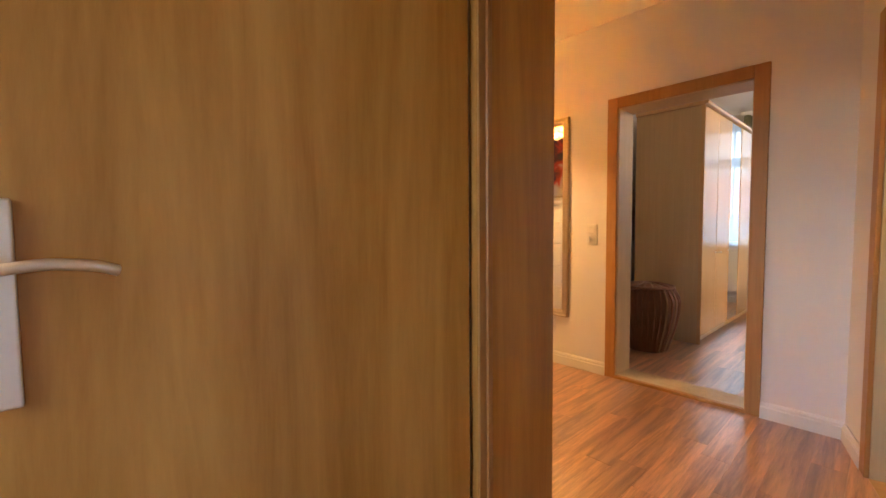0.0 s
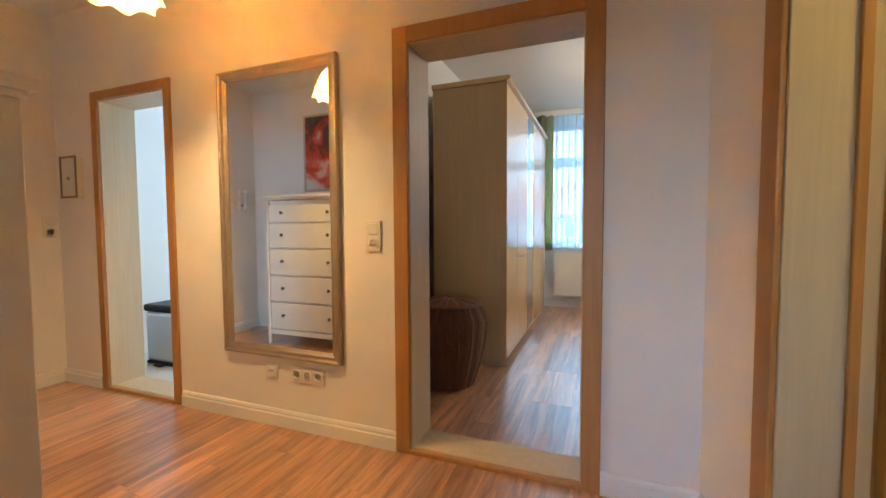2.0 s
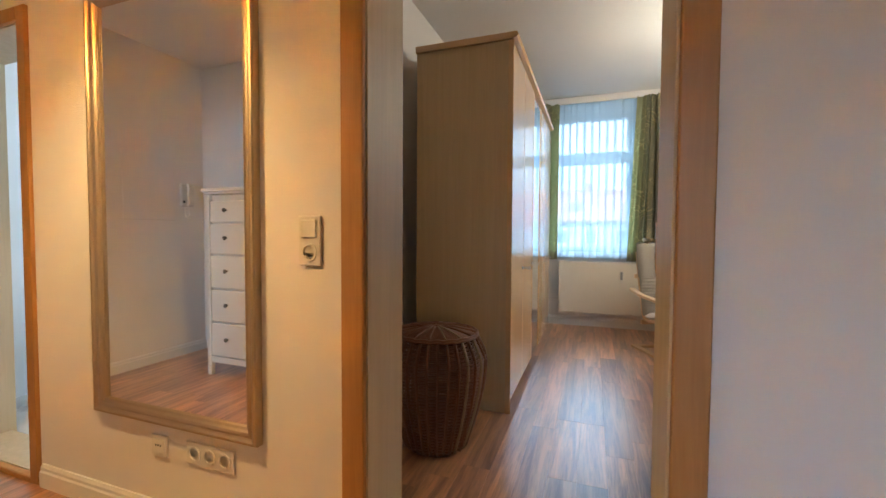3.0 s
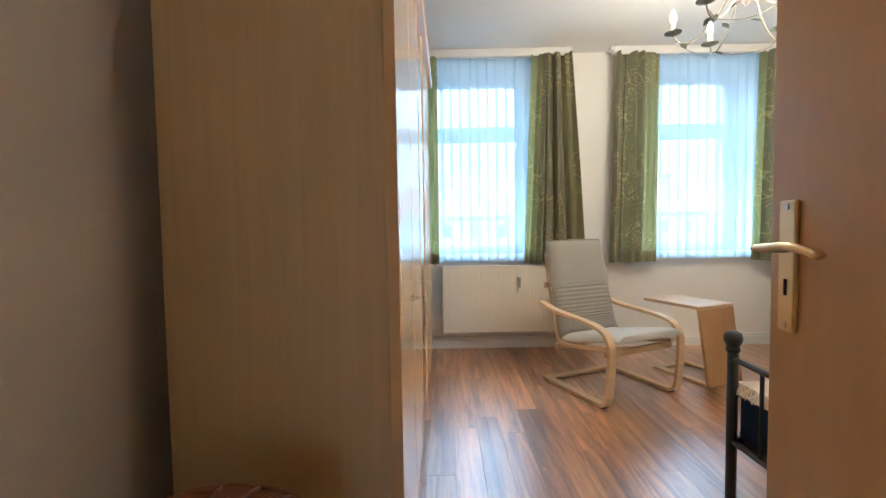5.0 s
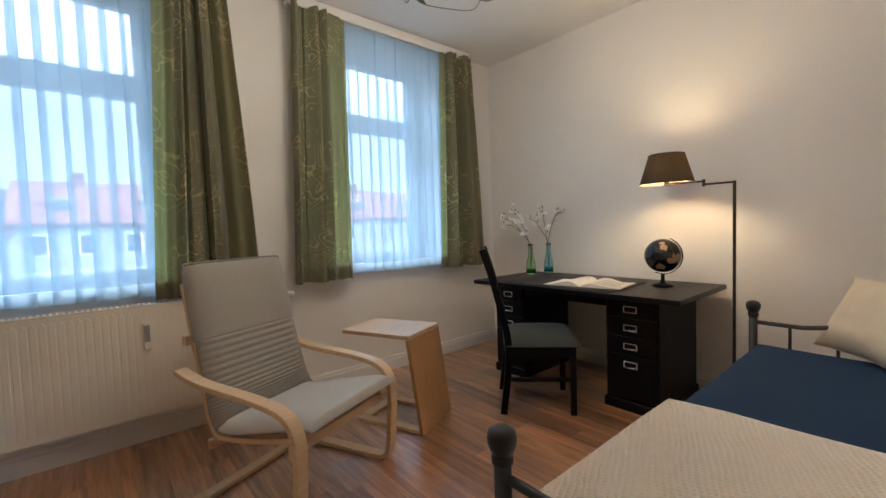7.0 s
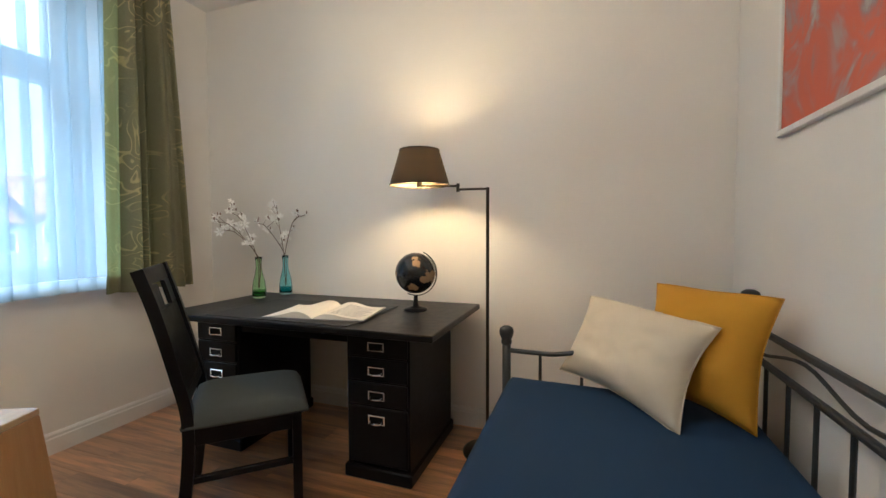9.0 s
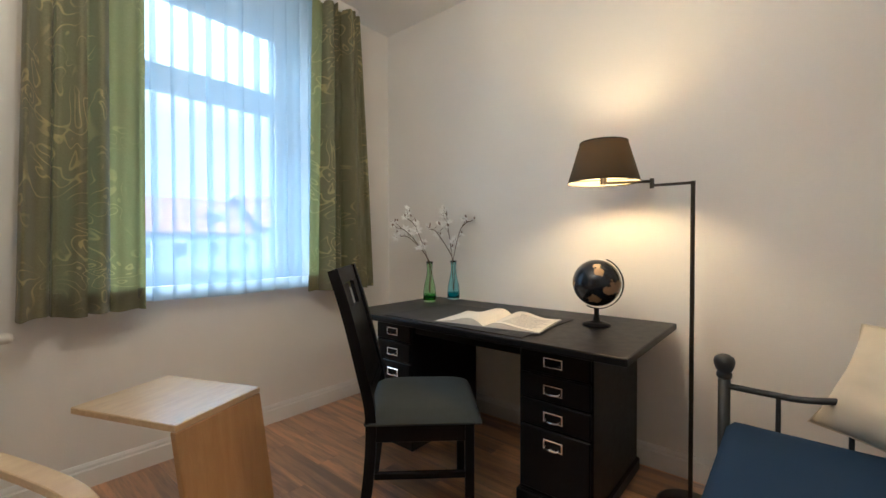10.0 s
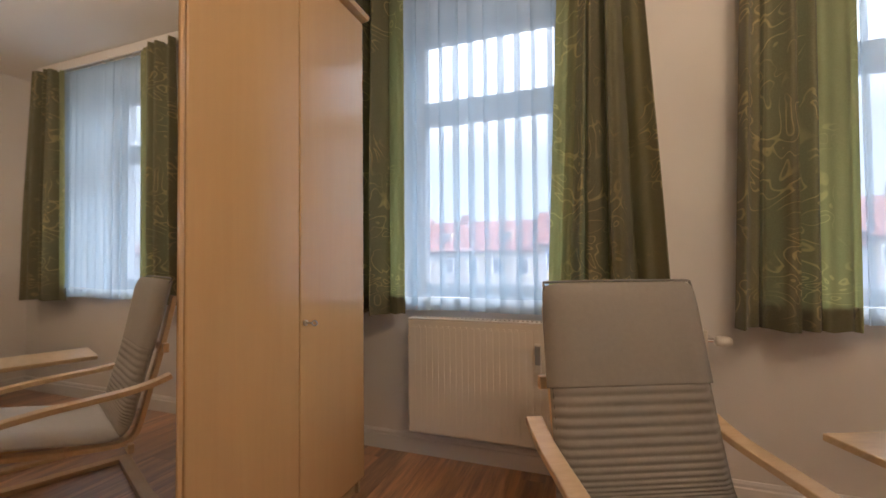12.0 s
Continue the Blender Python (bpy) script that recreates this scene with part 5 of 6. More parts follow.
def pillow(name, centre, u, v, w, h, thick, mat, label, seed):
    """A filled pillow with pinched corners; u along its width, v along its height."""
    t = thing(name, label, "pillow", pose(*centre))
    u, v = Vector(u).normalized(), Vector(v).normalized()
    n = u.cross(v).normalized()
    noise.seed_set(seed)
    bm = B()
    N = 26
    sides = []
    for s in (1, -1):
        g = []
        for j in range(N + 1):
            row = []
            for i in range(N + 1):
                a, b = i / N * 2 - 1, j / N * 2 - 1
                e = max(0.0, (1 - abs(a) ** 2.6) * (1 - abs(b) ** 2.6))
                pin = 1 - 0.13 * (1 - abs(b) ** 1.6) * abs(a) ** 2, 1 - 0.15 * (1 - abs(a) ** 1.6) * abs(b) ** 2
                d = s * (thick * 1.25 * e ** 0.72 + 0.014 * noise.noise((a * 2.5, b * 2.5, seed)) * e + 0.004 * noise.noise((a * 7, b * 7, seed)) * e ** 0.3)
                sag = -0.03 * (a * a) * (b if b > 0 else 0)
                row.append(bm.verts.new(u * (a * w / 2 * pin[0]) + v * (b * h / 2 * pin[1] + sag) + n * d))
            g.append(row)
        for a, b in zip(g, g[1:]):
            for i in range(N):
                bm.faces.new((a[i], a[i + 1], b[i + 1], b[i]))
    bmesh.ops.remove_doubles(bm, verts=bm.verts, dist=0.0012)
    case = part("case", bm, mat, t, smooth=True)
    bm = B()
    ring = []
    for a, b in [(i / 12 * 2 - 1, -1) for i in range(12)] + [(1, i / 12 * 2 - 1) for i in range(12)] + [(1 - i / 12 * 2, 1) for i in range(12)] + [(-1, 1 - i / 12 * 2) for i in range(12)]:
        pin = 1 - 0.13 * (1 - abs(b) ** 1.6) * abs(a) ** 2, 1 - 0.15 * (1 - abs(a) ** 1.6) * abs(b) ** 2
        sag = -0.03 * (a * a) * (b if b > 0 else 0)
        ring.append(u * (a * w / 2 * pin[0]) + v * (b * h / 2 * pin[1] + sag))
    sweep(bm, ring, circle(0.0025, 6), up=n, close=True)
    part("seam", bm, mat, t, smooth=True)


pillow("pillow", (3.27, 1.198, 0.725), (0.714, 0.70, 0), (0.07, -0.085, 0.42), 0.44, 0.46, 0.075, plain("mustard_cotton", (0.52, 0.26, 0.022), 0.85, vary=0.08, scale=12, bump=0.3, bump_scale=500, spec=0.2), "mustard yellow square pillow propped in the bed corner", 31)
pillow("pillow", (3.335, 1.43, 0.672), (0.78, 0.62, 0.02), (0.28, -0.36, 0.89), 0.63, 0.40, 0.075, plain("cream_linen", (0.62, 0.54, 0.42), 0.9, vary=0.06, scale=14, bump=0.4, bump_scale=500, spec=0.15), "cream linen pillow leaning on the yellow one", 33)


# pictures
def picture(name, w, h, m, palette, label, seed, frame_mat, fw=0.022, climb=0.0):
    t = thing(name, label, "picture", m)
    bm = B()
    for a, b, c, d in ((0, w, 0, fw), (0, w, h - fw, h), (0, fw, fw, h - fw), (w - fw, w, fw, h - fw)):
        box(bm, a, b, -0.022, 0.0, c, d, 0.003)
    part("picture_frame", bm, frame_mat, t, "pale picture frame")
    mat, nt, p = material("painting_%d" % seed)
    co = nt.nodes.new("ShaderNodeTexCoord")
    mp = nt.nodes.new("ShaderNodeMapping")
    mp.inputs["Scale"].default_value = (1.0, 1.0, 0.8)
    mp.inputs["Location"].default_value = (seed * 1.7, 0, seed * 0.9)
    nt.links.new(co.outputs["Object"], mp.inputs["Vector"])
    n1 = node(nt, "ShaderNodeTexNoise", Scale=4.2, Detail=4.0, Roughness=0.55, Distortion=0.8)
    nt.links.new(mp.outputs[0], n1.inputs["Vector"])
    ramp = nt.nodes.new("ShaderNodeValToRGB")
    cr = ramp.color_ramp
    cr.interpolation = "B_SPLINE"
    while len(cr.elements) < len(palette):
        cr.elements.new(0.5)
    for i, (pos, col) in enumerate(palette):
        cr.elements[i].position, cr.elements[i].color = pos, (*col, 1)
    xyz = nt.nodes.new("ShaderNodeSeparateXYZ")
    nt.links.new(co.outputs["Object"], xyz.inputs[0])
    rise = nt.nodes.new("ShaderNodeMath")
    rise.operation = "MULTIPLY_ADD"
    rise.inputs[1].default_value = climb
    nt.links.new(xyz.outputs["Z"], rise.inputs[0])
    nt.links.new(n1.outputs["Fac"], rise.inputs[2])
    nt.links.new(rise.outputs[0], ramp.inputs[0])
    nt.links.new(ramp.outputs[0], p.inputs["Base Color"])
    p.inputs["Roughness"].default_value = 0.6
    b = node(nt, "ShaderNodeBump", Strength=0.3, Distance=0.002)
    nt.links.new(n1.outputs["Fac"], b.inputs["Height"])
    nt.links.new(b.outputs[0], p.inputs["Normal"])
    boxpart("canvas", (fw, w - fw, -0.014, -0.002, fw, h - fw), mat, t, 0.001, "abstract painting in red, grey and cream")


picture("painting", 0.64, 0.82, pose(3.395, BY, 1.462, 0, 0, 180), [(0.30, (0.62, 0.58, 0.54)), (0.42, (0.30, 0.33, 0.34)), (0.49, (0.55, 0.10, 0.05)), (0.58, (0.62, 0.13, 0.06)), (0.66, (0.16, 0.22, 0.25)), (0.78, (0.70, 0.66, 0.60))],
        "abstract red and grey painting in a pale frame", 5, TRIM)
picture("wall_picture", 0.62, 0.80, pose(-1.42, -1.84, 1.51, 0, 0, 180), [(0.46, (0.62, 0.60, 0.60)), (0.58, (0.58, 0.50, 0.46)), (0.66, (0.55, 0.05, 0.02)), (0.74, (0.45, 0.06, 0.02)), (0.82, (0.03, 0.03, 0.045)), (0.96, (0.10, 0.06, 0.06))],
        "abstract painting in red, black and beige in a pale frame", 8, plain("pale_wood_frame", (0.55, 0.46, 0.36), 0.5), climb=0.5)


# chandelier
def chandelier():
    IRON = plain("antique_cream_iron", (0.34, 0.31, 0.25), 0.45, 0.3, vary=0.3, scale=40, bump=0.2)
    LEAFM = plain("grey_green_leaf_iron", (0.17, 0.18, 0.15), 0.5, 0.4, vary=0.3, scale=40)
    CREAM = plain("candle_sleeve", (0.62, 0.50, 0.32), 0.6)
    BULB = glow("candle_bulb", (1.0, 0.72, 0.36), 0.55)
    c = Vector((1.88, 2.455))
    t = thing("chandelier", "cream iron chandelier with six candle bulbs and metal leaves", "chandelier", pose(c.x, c.y, 0))
    bm = B()
    lathe(bm, [(0.0, ROOM_Z), (0.055, ROOM_Z - 0.001), (0.05, ROOM_Z - 0.03), (0.012, ROOM_Z - 0.05), (0.008, ROOM_Z - 0.06)], 20)
    part("ceiling_rose", bm, IRON, t, smooth=True)
    bm = B()
    rod(bm, (0, 0, 2.30), (0, 0, ROOM_Z - 0.05), 0.007, n=10)
    lathe(bm, [(0.0, 2.20), (0.012, 2.21), (0.025, 2.24), (0.022, 2.27), (0.010, 2.30), (0.016, 2.36), (0.010, 2.40)], 14)
    part("stem", bm, IRON, t, smooth=True)
    for k in range(6):
        a = math.radians(86 + 60 * k)
        d = Vector((math.cos(a), math.sin(a), 0))
        up = Vector((0, 0, 1))
        arm_pts = spline([d * 0.015 + up * 2.39, d * 0.06 + up * 2.30, d * 0.14 + up * 2.16, d * 0.23 + up * 2.095, d * 0.295 + up * 2.10, d * 0.32 + up * 2.145], 7)
        bm = B()
        sweep(bm, arm_pts, circle(0.0040, 6), up=(-d.y, d.x, 0))
        arm = part("arm", bm, IRON, t, smooth=True)
        a2 = a + math.radians(60)
        d2 = Vector((math.cos(a2), math.sin(a2), 0))
        mid = (d + d2) * 0.5
        bm = B()
        sweep(bm, spline([d * 0.30 + up * 2.12, d * 0.27 * 0.8 + mid * 0.09 + up * 2.065, mid * 0.27 + up * 2.05, d2 * 0.2 + mid * 0.08 + up * 2.07, d2 * 0.28 + up * 2.10], 6), circle(0.0022, 5))
        part("wire_tendril", bm, IRON, arm, smooth=True)
        e = d * 0.32
        bm = B()
        lathe(bm, [(0.006, 2.14), (0.016, 2.146), (0.042, 2.156), (0.044, 2.160), (0.016, 2.153), (0.008, 2.156)], 18, Matrix.Translation(e))
        part("drip_pan", bm, LEAFM, arm, smooth=True)
        bm = B()
        rod(bm, e + up * 2.154, e + up * 2.212, 0.0125, n=14)
        part("candle_sleeve", bm, CREAM, arm)
        bm = B()
        lathe(bm, [(0.008, 2.212), (0.014, 2.222), (0.0165, 2.238), (0.013, 2.258), (0.006, 2.276), (0.0, 2.284)], 14, Matrix.Translation(e))
        b = part("bulb", bm, BULB, arm, "lit candle bulb", smooth=True)
        b.visible_shadow = False
        for pt, sgn in ((arm_pts[14], 1), (arm_pts[26], -1), (arm_pts[34], 1)):
            bm = B()
            s = Vector((-d.y, d.x, 0)) * sgn
            axis = (s * 0.8 + up * 0.35 * sgn - d * 0.3).normalized()
            wide = axis.cross(up).normalized()
            spine = [bm.verts.new(pt + axis * (0.056 * q)) for q in (0.0, 0.25, 0.5, 0.75, 1.0)]
            for flank in (-1, 1):
                rim_v = [bm.verts.new(pt + axis * (0.056 * q) + wide * (flank * w) + up * 0.004) for q, w in ((0.25, 0.012), (0.5, 0.016), (0.75, 0.010))]
                for f in ((spine[0], spine[1], rim_v[0]), (spine[1], spine[2], rim_v[1], rim_v[0]), (spine[2], spine[3], rim_v[2], rim_v[1]), (spine[3], spine[4], rim_v[2])):
                    bm.faces.new(f)
            thicken(part("leaf", bm, LEAFM, arm), 0.0012)
        if k in (0, 2, 4):
            lamp("candle_light", "POINT", CANDLE_W * 2, (1.0, 0.80, 0.56), Matrix.Translation((c.x + e.x, c.y + e.y, 2.247)), radius=0.016)


chandelier()

# ---- hall things ----
# tall mirror in a moulded frame
t = thing("wall_mirror", "tall mirror in a moulded champagne silver frame", "mirror", pose(-1.125, 0, 0.398))
W, H = 0.812, 1.602
prof = [(0.0, 0.0), (0.0, 0.026), (0.004, 0.031), (0.012, 0.032), (0.018, 0.027), (0.024, 0.0245), (0.032, 0.026), (0.040, 0.024), (0.046, 0.018), (0.054, 0.014), (0.058, 0.008), (0.058, 0.0)]


def moulding(bm, a, b, na, nb, prof):
    """One mitred stick of a frame; na, nb point inward along the mitres at its ends."""
    rings = [[bm.verts.new(Vector((p[0] + n[0] * w, -d, p[1] + n[1] * w))) for w, d in prof] for p, n in ((a, na), (b, nb))]
    k = len(prof)
    for i in range(k):
        bm.faces.new((rings[0][i], rings[0][(i + 1) % k], rings[1][(i + 1) % k], rings[1][i]))


bm = B()
cs = [((0, 0), (1, 1)), ((W, 0), (-1, 1)), ((W, H), (-1, -1)), ((0, H), (1, -1))]
for i in range(4):
    (a, na), (b, nb) = cs[i], cs[(i + 1) % 4]
    moulding(bm, a, b, na, nb, prof)
part("mirror_frame", bm, GOLD, t)
boxpart("mirror_glass", (0.05, W - 0.05, -0.007, -0.003, 0.05, H - 0.05), MIRROR, t, 0.001, "clear mirror glass")


# switches and sockets
SOCK_DARK = plain("socket_shadow", (0.05, 0.05, 0.05), 0.6)


def fitting(name, m, units, label, vertical=False):
    """A frame with units: s switch, p power socket, t aerial socket. Its face is towards -y."""
    t = thing(name, label, name.replace("_", " "), m)
    n = len(units)
    w, h = (0.081, 0.071 * n + 0.01) if vertical else (0.071 * n + 0.01, 0.081)
    boxpart("frame", (0, w, -0.009, 0, 0, h), PLASTIC, t, 0.003, segments=2)
    for i, k in enumerate(units):
        cx, cz = (w / 2, 0.0405 + 0.071 * (n - 1 - i)) if vertical else (0.0405 + 0.071 * i, h / 2)
        if k == "s":
            bm = B()
            vs = box(bm, cx - 0.028, cx + 0.028, -0.014, -0.008, cz - 0.028, cz + 0.028, 0.003)
            part("rocker", bm, PLASTIC, t)
        elif k == "p":
            bm = B()
            m4 = Matrix.Translation((cx, -0.009, cz)) @ Matrix.Rotation(math.radians(90), 4, 'X')
            lathe(bm, [(0.0, -0.008), (0.0195, -0.008), (0.0205, 0.0), (0.0205, 0.003), (0.028, 0.003), (0.028, 0.0)], 24, m4)
            u = part("socket_insert", bm, PLASTIC, t, smooth=False)
            for s in (-1, 1):
                bm = B()
                rod(bm, (cx + s * 0.0095, -0.0014, cz), (cx + s * 0.0095, -0.0005, cz), 0.0032, n=10)
                part("hole", bm, SOCK_DARK, u)
            for s in (-1, 1):
                boxpart("earth_clip", (cx - 0.003, cx + 0.003, -0.011, -0.002, cz + s * 0.0175 - 0.002, cz + s * 0.0175 + 0.002), STEEL, u, 0.0005)
        else:
            bm = B()
            box(bm, cx - 0.026, cx + 0.026, -0.012, -0.008, cz - 0.026, cz + 0.026, 0.002)
            u = part("cover", bm, PLASTIC, t)
            for dx in (-0.012, 0.0, 0.012):
                bm = B()
                rod(bm, (cx + dx, -0.0121, cz + 0.004), (cx + dx, -0.0128, cz + 0.004), 0.004, n=10)
                part("port", bm, SOCK_DARK, u)


fitting("switch_and_socket", pose(-0.157, 0, 0.998), "sp", "white light switch above a power socket", True)
fitting("power_socket", pose(-0.654, 0, 0.272), "ppp", "white triple power socket low on the wall")
fitting("aerial_socket", pose(-0.832, 0, 0.268), "t", "white aerial socket low on the wall")
fitting("light_switch", pose(-2.75, -0.10, 1.06, 0, 0, 90), "sp", "white light switch beside the kitchen door", True)

# meter box beside the kitchen door
t = thing("meter_box", "white meter box with a dark framed front", "meter box", pose(-2.615, 0, 1.335))
boxpart("housing", (0, 0.185, -0.045, 0, 0, 0.29), PLASTIC, t, 0.006)
DARKF = plain("weathered_frame", (0.20, 0.17, 0.12), 0.5)
bm = B()
for a, b, c, d in ((0.0, 0.185, 0.0, 0.014), (0.0, 0.185, 0.276, 0.29), (0.0, 0.014, 0.014, 0.276), (0.171, 0.185, 0.014, 0.276)):
    box(bm, a, b, -0.051, -0.044, c, d, 0.001)
part("front_frame", bm, DARKF, t)
bm = B()
rod(bm, (0.0925, -0.045, 0.135), (0.0925, -0.050, 0.135), 0.012, n=14)
part("seal", bm, DARKF, t)


# chests of drawers
WHITE = plain("white_painted_pine", (0.76, 0.73, 0.68), 0.45, vary=0.03, scale=10, bump=0.05)
PEWTER = plain("dark_pewter", (0.16, 0.14, 0.12), 0.35, 1.0)


def chest():
    t = thing("chest_of_drawers", "tall white painted chest with five drawers and dark knobs", "chest of drawers", pose(-2.08, -1.30, 0), "white chests")
    w, d, h = 0.935, 0.50, 1.43
    bm = B()
    box(bm, -0.02, w + 0.02, -d, 0.025, h - 0.028, h, 0.006, segments=2)
    box(bm, -0.008, w + 0.008, -d, 0.012, h - 0.045, h - 0.028, 0.004)
    part("top", bm, WHITE, t)
    for x0, x1 in ((0, 0.035), (w - 0.035, w)):
        boxpart("side_panel", (x0, x1, -d, 0, 0.10, h - 0.045), WHITE, t, 0.003)
        for y0, y1 in ((-d, -d + 0.04), (-0.04, 0.0)):
            boxpart("leg", (x0, x1, y0, y1, 0.0, 0.10), WHITE, t, 0.004)
    boxpart("back", (0.035, w - 0.035, -d, -d + 0.01, 0.1, h - 0.045), WHITE, t, 0.0)
    boxpart("carcass", (0.035, w - 0.035, -d + 0.01, -0.03, 0.11, h - 0.05), WHITE, t, 0.0)
    boxpart("lower_rail", (0.035, w - 0.035, -0.03, -0.004, 0.10, 0.145), WHITE, t, 0.003)
    zs = [(1.175, 1.335), (0.935, 1.160), (0.675, 0.920), (0.42, 0.66), (0.155, 0.405)]
    for z0, z1 in zs:
        dr = boxpart("drawer", (0.040, w - 0.040, -0.03, -0.002, z0, z1), WHITE, t, 0.004)
        for x in (0.205, w - 0.205):
            bm = B()
            m4 = Matrix.Translation((x, -0.002, (z0 + z1) / 2 + 0.01)) @ Matrix.Rotation(math.radians(-90), 4, 'X')
            lathe(bm, [(0.006, 0.0), (0.006, 0.012), (0.015, 0.018), (0.016, 0.025), (0.010, 0.030), (0.0, 0.031)], 14, m4)
            part("knob", bm, PEWTER, dr, "dark pewter knob", smooth=True)
    return t


_c = chest()
copy_thing(_c, pose(-1.115, -1.30, 0))

# intercom and panel on the left wall
t = thing("intercom", "white door intercom handset on the wall", "intercom", pose(-2.75, -1.70, 1.33, 0, 0, 90))
boxpart("base", (0.0, 0.10, -0.03, 0.0, 0.0, 0.20), PLASTIC, t, 0.006)
bm = B()
sweep(bm, spline([(0.03, -0.035, 0.005), (0.03, -0.055, 0.03), (0.03, -0.05, 0.10), (0.03, -0.055, 0.17), (0.03, -0.035, 0.195)], 6), [(-0.024, -0.012), (0.024, -0.012), (0.024, 0.012), (-0.024, 0.012)], fixed=(1, 0, 0))
part("handset", bm, PLASTIC, t, "white handset")
boxpart("button", (0.066, 0.086, -0.034, -0.029, 0.03, 0.05), SOCK_DARK, t, 0.001)
bm = B()
sweep(bm, spline([(0.03, -0.03, 0.0), (0.02, -0.03, -0.06), (0.05, -0.025, -0.10), (0.06, -0.02, -0.03), (0.05, -0.01, 0.0)], 6), circle(0.003, 6))
part("cord", bm, PLASTIC, t, smooth=True)
t = thing("access_panel", "flush white access panel in the wall", "access panel", pose(-2.75, -1.55, 1.20, 0, 0, 90))
boxpart("panel_door", (0.0, 0.42, -0.006, 0.0, 0.0, 0.55), WALL, t, 0.002)


# pendant lamp in the hall
def pendant():
    t = thing("pendant_lamp", "lit amber glass pendant lamp with a ruffled shade", "pendant lamp", pose(-0.835, -0.70, 0))
    bm = B()
    rod(bm, (0, 0, 2.26), (0, 0, HALL_Z), 0.003, n=8)
    part("cable", bm, PLASTIC, t)
    bm = B()
    lathe(bm, [(0.0, HALL_Z), (0.045, HALL_Z - 0.001), (0.04, HALL_Z - 0.03), (0.0, HALL_Z - 0.045)], 18)
    part("ceiling_cup", bm, PLASTIC, t, smooth=True)
    bm = B()
    rod(bm, (0, 0, 2.20), (0, 0, 2.28), 0.020, n=14)
    part("holder", bm, BRASS, t)
    mat, nt, p = material("amber_opal_glass")
    p.inputs["Base Color"].default_value = (0.9, 0.62, 0.25, 1)
    p.inputs["Roughness"].default_value = 0.2
    p.inputs["Emission Color"].default_value = (1.0, 0.66, 0.22, 1)
    p.inputs["Emission Strength"].default_value = 0.18
    tl = node(nt, "ShaderNodeBsdfTranslucent")
    tl.inputs["Color"].default_value = (0.95, 0.68, 0.30, 1)
    mx = node(nt, "ShaderNodeMixShader", Fac=0.6)
    nt.links.new(p.outputs[0], mx.inputs[1])
    nt.links.new(tl.outputs[0], mx.inputs[2])
    nt.links.new(mx.outputs[0], nt.nodes["Material Output"].inputs[0])
    bm = B()
    prof = [(0.025, 2.235), (0.055, 2.225), (0.085, 2.19), (0.108, 2.13), (0.128, 2.07), (0.140, 2.03)]
    n = 48
    rings = []
    for r, z in prof:
        f = (2.235 - z) / 0.215
        rings.append([bm.verts.new(((r + 0.014 * f * f * math.sin(8 * a)) * math.cos(a), (r + 0.014 * f * f * math.sin(8 * a)) * math.sin(a), z - 0.012 * f * f * math.cos(8 * a))) for a in [2 * math.pi * i / n for i in range(n)]])
    for a, b in zip(rings, rings[1:]):
        for i in range(n):
            bm.faces.new((a[i], a[(i + 1) % n], b[(i + 1) % n], b[i]))
    thicken(part("shade", bm, mat, t, "ruffled amber glass shade", smooth=True), 0.003)
    bm = B()
    ball(bm, (0, 0, 2.14), 0.03, 14, 10, (1, 1, 1.3))
    b = part("bulb", bm, glow("hall_bulb", (1.0, 0.7, 0.35), 3.0), t, "lit bulb", smooth=True)
    b.visible_shadow = False
    lamp("pendant_light", "POINT", HALL_W, HALL_C, pose(-0.835, -0.70, 2.13), radius=0.05)


pendant()


# ceiling lamps: the side room's, and one added unseen in the room one comes from
def ceiling_lamp(x, y, z, power, colour, label):
    t = thing("ceiling_lamp", label, "ceiling lamp", pose(x, y, 0), "plain ceiling lamps")
    bm = B()
    lathe(bm, [(0.0, z), (0.14, z), (0.14, z - 0.02), (0.13, z - 0.025)], 28)
    part("base", bm, PLASTIC, t, smooth=False)
    bm = B()
    lathe(bm, [(0.13, z - 0.022), (0.135, z - 0.05), (0.11, z - 0.085), (0.06, z - 0.105), (0.0, z - 0.11)], 28)
    d = part("diffuser", bm, glow("opal_diffuser", colour, 0.8), t, "lit opal diffuser", smooth=True)
    d.visible_shadow = False
    lamp("ceiling_lamp_light", "POINT", power, colour, pose(x, y, z - 0.12), radius=0.1)


ceiling_lamp(2.35, -0.75, 2.62, SIDE_W, (1.0, 0.66, 0.18), "round opal ceiling lamp of the side room")
# added out of view to brighten the entry door leaf
ceiling_lamp(0.4, -3.7, 2.62, START_W, (1.0, 0.60, 0.26), "unseen ceiling lamp added to light the entry door leaf")

# kitchen: pedal bin behind the doorway and a window for its daylight
t = thing("pedal_bin", "pale metal pedal bin with a black lid", "bin", pose(-2.38, 0.62, 0, 0, 0, 0))
bm = B()
box(bm, -0.20, 0.20, -0.16, 0.16, 0.03, 0.44, 0.03, segments=3)
part("body", bm, plain("pale_bin_steel", (0.55, 0.58, 0.62), 0.35, 0.3, vary=0.04), t)
bm = B()
box(bm, -0.21, 0.21, -0.17, 0.17, 0.44, 0.50, 0.02, segments=3)
part("lid", bm, BLACK, t, "black plastic lid")
bm = B()
box(bm, -0.205, 0.205, -0.165, 0.165, 0.004, 0.03, 0.012)
part("base", bm, BLACK, t, "black plastic base")
bm = B()
box(bm, -0.04, 0.04, -0.215, -0.165, 0.012, 0.024, 0.004)
part("pedal", bm, BLACK, t)
